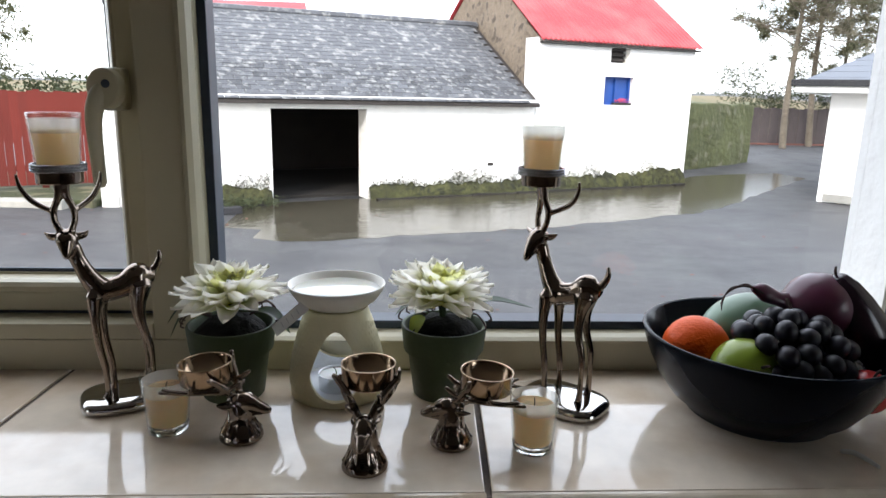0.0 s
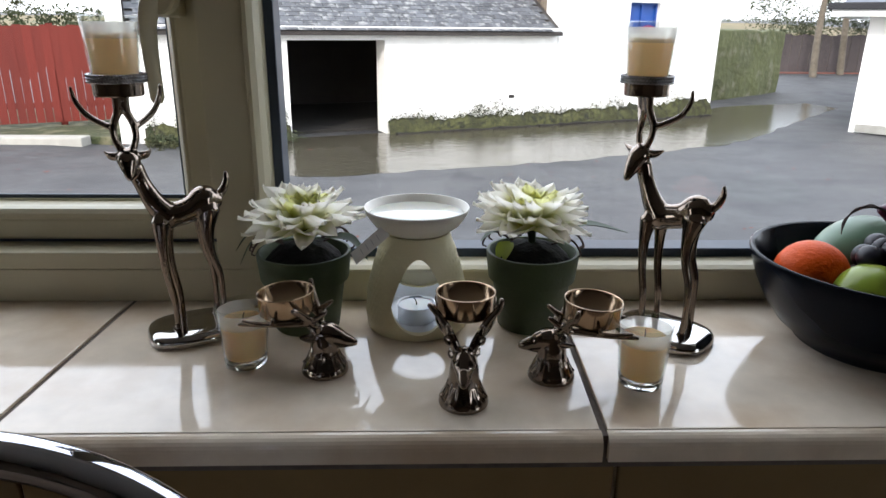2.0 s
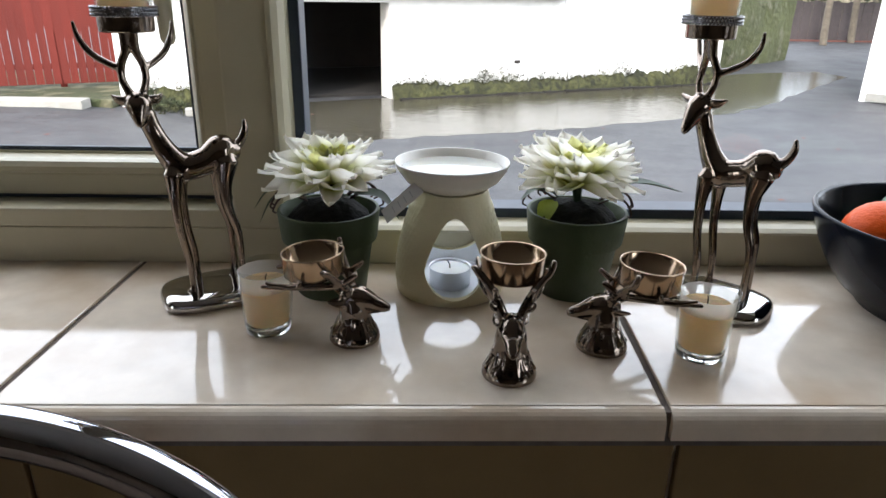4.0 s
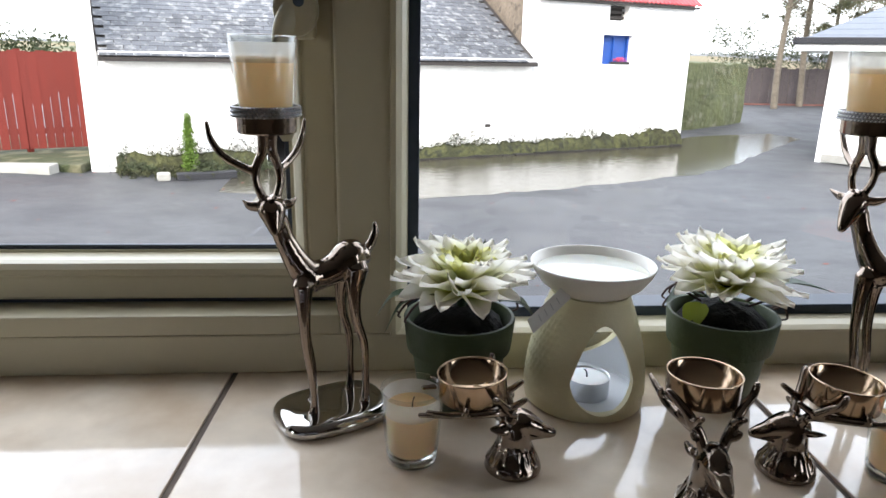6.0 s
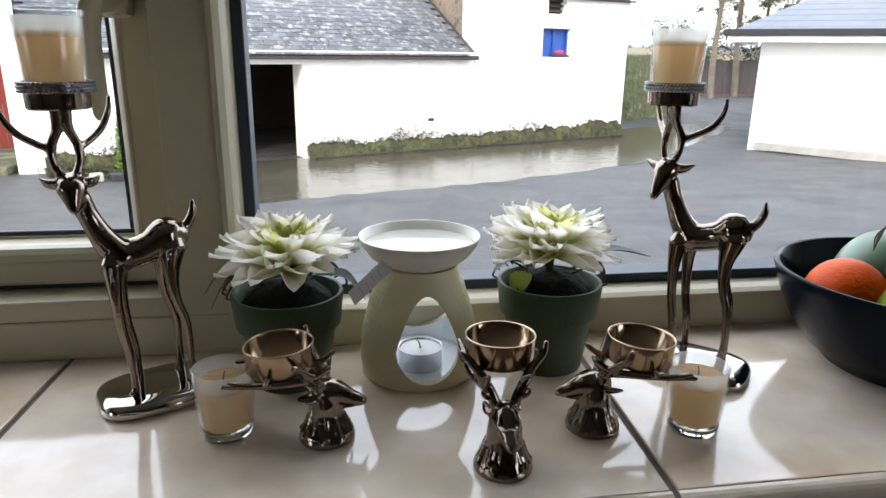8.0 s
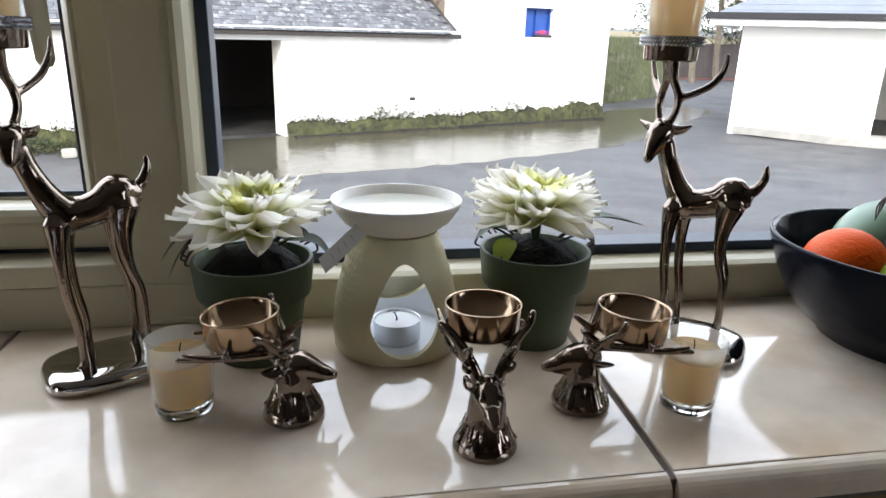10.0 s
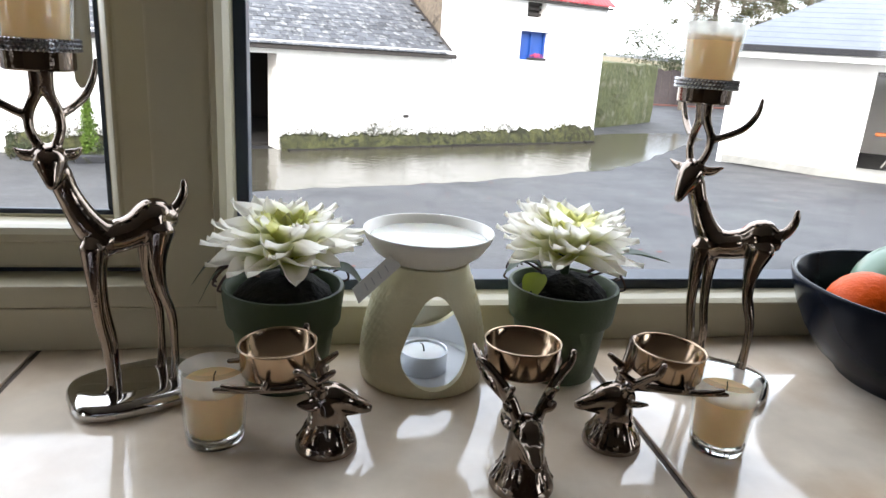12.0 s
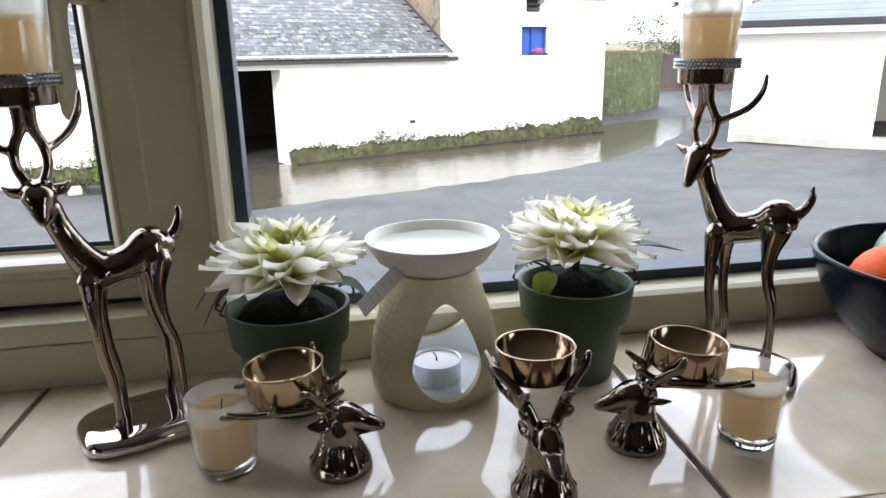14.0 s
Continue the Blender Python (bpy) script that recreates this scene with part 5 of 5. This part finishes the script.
for f in (0.25, 0.42, 0.58, 0.74):
    a, b = q[0].lerp(q[1], f), q[3].lerp(q[2], f)
    st = [a.lerp(b, 0.25), a.lerp(b, 0.75)]
    dd = (q[1] - q[0]) * 0.02
    sgn = nrm.normalized() * (0.0008 if nrm.y > 0 else 0.0008)
    for off in (sgn + nrm * 0.2, -sgn * 0.4):
        g.faces.new([g.verts.new(v + off) for v in (st[0], st[1], st[1] + dd, st[0] + dd)])
part("print", g, M_PRINT, card)
g = bmesh.new()
tube(g, [(-0.1370, 0.6695, 1.2000, 0.0006), (-0.1345, 0.6740, 1.2020, 0.0006), (-0.1250, 0.6790, 1.1985, 0.0006), (-0.1055, 0.6716, 1.1975, 0.0006), (-0.0860, 0.6790, 1.1985, 0.0006)], 6, 4)
part("string", g, M_TWIG, tag)


# ---- potted silk flowers ----
def petal_mesh(L, W, cup, curl, material):
    g = bmesh.new()
    grid = []
    for i in range(9):
        u = i / 8
        w = W * (math.sin(math.pi * min(1, u ** 0.85 * 0.96 + 0.04)) ** 0.66) * (1 if u < 1 else 0.10)
        row = []
        for j in range(-3, 4):
            v = j / 3
            z = cup * v * v * math.sin(math.pi * u) + curl * u * u + 0.0030 * math.sin(9 * u + 4 * v) * u * abs(v) + 0.0016 * math.cos(7 * v) * u
            row.append(g.verts.new((u * L, v * w, z)))
        grid.append(row)
    for a, b in zip(grid, grid[1:]):
        for j in range(6):
            g.faces.new((a[j], b[j], b[j + 1], a[j + 1]))
    me = bpy.data.meshes.new("petal")
    g.to_mesh(me)
    g.free()
    me.polygons.foreach_set("use_smooth", [True] * len(me.polygons))
    me.materials.append(material)
    return me


LAYERS = [  # petals, tilt, length, half width, cup, curl, foot radius, foot height, heart
    (16, 7, 0.052, 0.0112, 0.007, 0.002, 0.006, 0.000, False),
    (15, 20, 0.052, 0.0112, 0.008, 0.003, 0.006, 0.002, False),
    (13, 35, 0.048, 0.0110, 0.008, 0.004, 0.006, 0.004, False),
    (9, 50, 0.041, 0.0112, 0.008, 0.002, 0.005, 0.005, False),
    (8, 63, 0.034, 0.0102, 0.008, -0.003, 0.005, 0.005, True),
    (6, 75, 0.029, 0.0084, 0.006, -0.004, 0.004, 0.005, True)]
petals = [[petal_mesh(L * k, W * k, c, u, M_HEART if heart else M_PETAL) for k in (0.92, 1.0, 1.06)] for _, _, L, W, c, u, _, _, heart in LAYERS]


def blade(bm, pts, width):
    """A pointed leaf along points, folded a little along its rib."""
    line = spline([(*p, 0) for p in pts], 6)
    side0 = Vector((0, 0, 1)).cross(Vector(pts[-1]) - Vector(pts[0])).normalized()
    prev = None
    for i, p in enumerate(line):
        u = i / (len(line) - 1)
        w = width * math.sin(math.pi * min(0.999, u * 0.95 + 0.05)) ** 0.8
        c = Vector(p[:3])
        row = [bm.verts.new(c - side0 * w + Vector((0, 0, w * 0.35))), bm.verts.new(c), bm.verts.new(c + side0 * w + Vector((0, 0, w * 0.35)))]
        if prev:
            for k in range(2):
                bm.faces.new((prev[k], row[k], row[k + 1], prev[k + 1]))
        prev = row


def potted_flower(m, label, tilt, seed, flower_at, leaf_lines, lime):
    t = thing("potted_flower", m, label, "flower pot", "potted flowers")
    r = random.Random(seed)
    g = bmesh.new()
    lathe(g, [(0, 0), (0.0305, 0), (0.0318, 0.0015), (0.0385, 0.0490), (0.0388, 0.0500), (0.0425, 0.0510), (0.0430, 0.0525), (0.0455, 0.0770), (0.0448, 0.0788), (0.0425, 0.0788), (0.0415, 0.0770), (0.0385, 0.0580), (0, 0.0570)], 64)
    pot = part("pot", g, M_POT, t, "dull green painted terracotta pot")
    pot.data.polygons.foreach_set("use_smooth", [True] * len(pot.data.polygons))
    pot.data.set_sharp_from_angle(angle=radians(40))
    g = bmesh.new()
    lathe(g, [(0.0385, 0.0585), (0.0385, 0.066), (0.034, 0.074), (0.022, 0.084), (0, 0.090)], 40)
    for v in g.verts:
        v.co += v.co.normalized() * 0.004 * noise.noise(v.co * 120)
    part("moss_filler", g, M_SOIL, t, smooth=True)
    fm = Matrix.Translation(flower_at) @ pose(0, 0, 0, tilt[0], tilt[1], 0)
    for k, (n, ang, L, W, c, u, rad, hh, heart) in enumerate(LAYERS):
        for i in range(n):
            a = 360 * (i + 0.5 * (k % 2)) / n + r.uniform(-10, 10)
            pm = fm @ pose(0, 0, hh, 0, 0, a) @ Matrix.Translation((rad, 0, 0)) @ pose(0, 0, 0, r.uniform(-14, 14), -(ang + r.uniform(-9, 9)), r.uniform(-8, 8))
            instance("petal", petals[k][r.randrange(3)], t, pm)
    g = bmesh.new()
    tube(g, [(0, 0, 0.07, 0.004), (flower_at[0] * 0.6, flower_at[1] * 0.6, flower_at[2] - 0.01, 0.004), (*flower_at, 0.006)], 8, 3)
    part("stem", g, M_LEAF, t)
    for pts, w in leaf_lines:
        g = bmesh.new()
        blade(g, pts, w)
        part("leaf", g, M_LEAF, t, smooth=True)
    for pts, w in lime:
        g = bmesh.new()
        blade(g, pts, w)
        part("leaf", g, M_LIME, t, "lime green leaf", smooth=True)
    for i in range(7):   # dark curly tendrils over the rim
        a = r.uniform(0, 2 * math.pi) if i > 3 else (-0.35, 0.3, 3.3, 2.8)[i]
        c, s = math.cos(a), math.sin(a)
        z = 0.088
        g = bmesh.new()
        tube(g, [(0.020 * c, 0.020 * s, z, 0.0011), (0.036 * c, 0.036 * s, z + 0.008, 0.0010), (0.045 * c, 0.045 * s, z + 0.004, 0.0010), (0.050 * c, 0.050 * s + 0.004, z - 0.006, 0.0009), (0.047 * c, 0.047 * s + 0.008, z - 0.010, 0.0008)], 6, 4)
        part("tendril", g, M_TWIG, t)
    return t


potted_flower(pose(-0.2015, 0.699, SILL, 0, 0, 20), "white silk dahlia in a green pot, petals drooping forward", (3, -3), 3, (0.000, -0.006, 0.101),
              [(((0.018, -0.02, 0.095), (0.040, -0.030, 0.092), (0.055, -0.036, 0.072)), 0.011), (((-0.02, 0.0, 0.095), (-0.044, 0.012, 0.090), (-0.060, 0.016, 0.064)), 0.007), (((-0.02, 0.012, 0.094), (-0.046, 0.026, 0.092), (-0.062, 0.030, 0.074)), 0.007), (((0.018, 0.018, 0.1), (0.032, 0.028, 0.114), (0.040, 0.034, 0.130)), 0.003)], [])
potted_flower(pose(0.0225, 0.700, SILL, 0, 0, -15), "white silk dahlia in a green pot with one long leaf", (3, 4), 8, (-0.002, -0.006, 0.104),
              [(((0.020, 0.0, 0.100), (0.052, 0.012, 0.104), (0.092, 0.030, 0.094)), 0.009), (((-0.018, -0.01, 0.094), (-0.036, -0.014, 0.098), (-0.050, -0.018, 0.088)), 0.009)],
              [(((-0.020, -0.012, 0.088), (-0.026, -0.018, 0.080), (-0.030, -0.024, 0.066)), 0.011)])


# ---- fruit bowl ----
BX, BY = 0.351, 0.653
bowl = thing("fruit_bowl", pose(BX, BY, SILL), "dark navy glazed ceramic fruit bowl, full of fruit", "bowl")
g = bmesh.new()
lathe(g, [(0, 0), (0.066, 0), (0.069, 0.002), (0.071, 0.006), (0.086, 0.018), (0.099, 0.036), (0.108, 0.054), (0.1145, 0.072), (0.1175, 0.0825), (0.1170, 0.0845), (0.1150, 0.0848), (0.1120, 0.0830), (0.1040, 0.056), (0.090, 0.030), (0.070, 0.014), (0, 0.010)], 96)
g.transform(Matrix.Diagonal((1.04, 1.04, 1.03, 1)))
part("body", g, M_BOWL, bowl, smooth=True)


def fruit(name, at, label, category, profile, material, turn=(0, 0, 0), scale=(1, 1, 1), stalk=True):
    t = thing(name, pose(at[0] + BX - 0.336, at[1] + BY - 0.643, at[2], *turn), label, category)
    g = bmesh.new()
    lathe(g, profile, 36)
    g.transform(Matrix.Diagonal((*scale, 1)))
    part("flesh", g, material, t, smooth=True)
    if stalk:
        g = bmesh.new()
        top = profile[-1][1] * scale[2]
        tube(g, [(0, 0, top - 0.002, 0.0016), (0.001, 0, top + 0.004, 0.0014), (0.003, 0, top + 0.008, 0.0012)], 6, 3)
        part("stalk", g, M_TWIG, t)
    return t


rnd = lambda R, dent=0.0, n=14: [(R * math.sin(math.pi * i / n), -R * math.cos(math.pi * i / n) * (1 - dent * (1 if i in (0, n) else 0.35 if i in (1, n - 1) else 0))) for i in range(n + 1)]
fruit("orange", (0.269, 0.655, 1.1640), "bright orange with dimpled peel in the bowl", "orange", rnd(0.0345, 0.03), M_ORANGE, (70, 0, 30), stalk=False)
fruit("apple", (0.299, 0.607, 1.1570), "shiny pale green apple in the bowl", "apple", rnd(0.0335, 0.12), M_APPLE, (55, 10, 0), (1.04, 1.04, 0.94))
fruit("mango", (0.338, 0.700, 1.1740), "pale green oval fruit behind the orange", "mango", rnd(0.034), M_MANGO, (0, 78, 25), (1, 1, 1.6), stalk=False)
fruit("plum", (0.345, 0.640, 1.1440), "dark purple plum deep in the bowl", "plum", rnd(0.034), M_AUBERGINE, stalk=False)
fruit("plum", (0.395, 0.605, 1.1440), "dark purple plum deep in the bowl", "plum", rnd(0.031), M_AUBERGINE, stalk=False)
fruit("plum", (0.390, 0.690, 1.1450), "dark purple plum deep in the bowl", "plum", rnd(0.034), M_AUBERGINE, stalk=False)
fruit("red_apple", (0.405, 0.580, 1.1500), "small red apple behind the bowl's rim", "apple", rnd(0.021, 0.1), M_REDSKIN, (20, 0, 0))
on = fruit("red_onion", (0.400, 0.664, 1.2080), "large purple red onion on top of the fruit", "onion", rnd(0.036), M_ONION, (0, -84, 6), (1.0, 1.0, 1.05), stalk=False)
g = bmesh.new()
tube(g, [(0, 0, 0.028, 0.016), (0.004, 0, 0.046, 0.009), (0.010, 0, 0.066, 0.011), (0.012, 0, 0.076, 0.006)], 12, 5, flat=0.6)
part("neck", g, M_ONION, on, "dry papery onion neck", smooth=True)
g = bmesh.new()
for k in range(4):
    tube(g, [(0.010, 0.004 * k - 0.006, 0.070, 0.0012), (0.016, 0.004 * k - 0.008, 0.088, 0.0009), (0.012 - 0.004 * k, 0.003 * k, 0.104, 0.0007), (-0.006 - 0.003 * k, 0.003 * k, 0.112 - 0.003 * k, 0.0005)], 5, 4)
part("root", g, M_TWIG, on)
fruit("aubergine", (0.437, 0.655, 1.1900), "glossy dark aubergine leaning over the bowl's edge", "aubergine", [(0, -0.06), (0.016, -0.057), (0.028, -0.045), (0.033, -0.025), (0.031, 0.0), (0.025, 0.025), (0.018, 0.045), (0.010, 0.058), (0, 0.062)], M_AUBERGINE, (0, -28, 0))
g = bmesh.new()
ball(g, (0, 0, 0), (0.0112, 0.0112, 0.0122), u=16, v=10)
grape_me = bpy.data.meshes.new("grape")
g.to_mesh(grape_me)
g.free()
grape_me.polygons.foreach_set("use_smooth", [True] * len(grape_me.polygons))
grape_me.materials.append(M_GRAPE)
bunch = thing("grape_bunch", pose(BX + 0.016, BY - 0.021, 1.170), "bunch of dark blue-black grapes with a dusty bloom", "grapes")
rng = random.Random(77)
spots = []
for _ in range(4000):
    if len(spots) >= 62:
        break
    a, b = rng.uniform(0, 2 * math.pi), math.acos(rng.uniform(-0.15, 1))
    p = Vector((0.056 * math.sin(b) * math.cos(a), 0.046 * math.sin(b) * math.sin(a), 0.036 * math.cos(b)))
    p.z += 0.010 * noise.noise(p * 30)
    if all((p - q).length > 0.0172 for q in spots):
        spots.append(p)
        instance("grape", grape_me, bunch, Matrix.Translation(p) @ pose(0, 0, 0, rng.uniform(0, 180), rng.uniform(0, 180), 0) @ Matrix.Scale(rng.uniform(0.88, 1.1), 4))
g = bmesh.new()
tube(g, [(0.0, 0, 0.0, 0.003), (0.004, 0.006, 0.03, 0.0025), (0.0, 0.02, 0.052, 0.002)], 6, 4)
part("stalk", g, M_TWIG, bunch)
cord = thing("cord_end", Matrix.Translation((0.014, 0.003, 0)), "short loose end of white cord on the sill", "cord")
g = bmesh.new()
tube(g, [(0.372, 0.560, 1.1030, 0.0022), (0.380, 0.556, 1.1040, 0.0026), (0.386, 0.546, 1.1030, 0.0022), (0.389, 0.534, 1.1025, 0.0018)], 8, 4)
part("strand", g, M_CORD, cord)

# ---- sash handle, tap ----
handle = part("handle", box(bmesh.new(), (-0.340, 0.716, 1.3790), (-0.314, 0.7405, 1.4240), 0.006), M_UPVC, sash, "cream plastic window handle", m=Matrix.Translation((-0.004, 0.045, 0.013)))
g = bmesh.new()
prism(g, [(-0.327 + 0.0175 * math.cos(radians(q)), 0.699, 1.402 + 0.0215 * math.sin(radians(q))) for q in range(0, 360, 18)], (0, 0.0165, 0))
bmesh.ops.recalc_face_normals(g, faces=g.faces)
bmesh.ops.bevel(g, geom=g.edges[:], offset=0.003, segments=2, profile=0.6, affect="EDGES")
part("grip", g, M_UPVC, handle)
g = bmesh.new()
tube(g, [(-0.3290, 0.706, 1.4020, 0.0100), (-0.3340, 0.700, 1.3900, 0.0105), (-0.3375, 0.697, 1.3750, 0.0090), (-0.3380, 0.696, 1.3500, 0.0080), (-0.3370, 0.697, 1.3050, 0.0070)], 14, 6, flat=0.6)
part("lever", g, M_UPVC, handle, smooth=True)
g = bmesh.new()
lathe(g, [(0, 0), (0.0062, 0), (0.0062, 0.0012), (0.0048, 0.0016), (0, 0.0016)], 24)
part("screw_cap", g, M_GASKET_AND_GAP, handle, m=pose(-0.3240, 0.6990, 1.4070, 90, 0, 0) @ Matrix.Scale(0.7, 4))
bm = bmesh.new()
box(bm, (-2.58, -0.10, 0.86), (2.18, WALL_IN - 0.010, 0.90), 0.004)
tagged(part("worktop", bm, M_FLOOR), "brown kitchen worktop below the window", "worktop", kind="structure")
bm = bmesh.new()
box(bm, (-2.58, -0.05, 0.002), (2.18, WALL_IN - 0.010, 0.858))
tagged(part("base_units", bm, M_PLASTER), "plain kitchen base units under the worktop", "cabinet", kind="structure")
tap = thing("kitchen_tap", Matrix(), "polished chrome swan neck kitchen tap", "tap")
g = bmesh.new()
TX, TY, TA, TB, TZ = -0.345, 0.417, 0.158, 0.120, 1.028
arc = [(TX - TA, TY + 0.02, 0.93, 0.0135), (TX - TA, TY + 0.02, 0.98, 0.0135)] + [(TX + TA * math.cos(radians(a)), TY + 0.02 * -math.cos(radians(a)), TZ + TB * math.sin(radians(a)), 0.0135) for a in range(180, -1, -15)] + [(TX + TA, TY - 0.02, 1.005, 0.0135)]
tube(g, arc, 20, 4)
part("spout", g, M_CHROME, tap, smooth=True)
g = bmesh.new()
lathe(g, [(0, 0), (0.026, 0), (0.026, 0.006), (0.018, 0.010), (0.018, 0.05), (0, 0.052)], 32, Matrix.Translation((TX - TA, TY + 0.02, 0.9)))
part("base", g, M_CHROME, tap, smooth=False)

# ---- slates of the low barn, each with its own edges ----
def slate_mesh(w, h, t):
    g = bmesh.new()
    box(g, (0, 0, 0), (w, h, t))
    me = bpy.data.meshes.new("slate")
    g.to_mesh(me)
    g.free()
    me.materials.append(M_SLATE)
    return me


COURSE, SW = 0.135, 0.225
slope = math.hypot(DEP + 0.2, RIDGE - EAVE + 0.07)
n_rows = int(slope / COURSE)
n_cols = int((S1 - S0 - 0.06) / SW)
sm = [slate_mesh(SW - 0.006, COURSE * 1.45, 0.009), slate_mesh(SW - 0.012, COURSE * 1.5, 0.011)]
rest = bmesh.new()
rng = random.Random(31)
tilt = math.atan2(RIDGE - EAVE + 0.07, DEP + 0.2)
for rr in range(n_rows):
    for cc in range(n_cols):
        off = SW * 0.5 * (rr % 2)
        x = S0 + 0.03 + off + cc * SW
        if x + SW > S1 - 0.01:
            continue
        d = rr * COURSE - 0.02
        m = Matrix.Translation((x, -0.2 + d * math.cos(tilt), EAVE - 0.055 + d * math.sin(tilt) + 0.012)) @ Matrix.Rotation(tilt - 0.035 + rng.uniform(-0.01, 0.01), 4, "X") @ Matrix.Rotation(rng.uniform(-0.018, 0.018), 4, "Z")
        if rr < 9:
            instance("slate", sm[rng.randrange(2)], roof, m)
        else:
            box(rest, (0, 0, 0), (SW - 0.006, COURSE * 1.45, 0.009), 0, m)
ob = part("slates", rest, M_SLATE, roof)
ob["kind"] = "stuff"
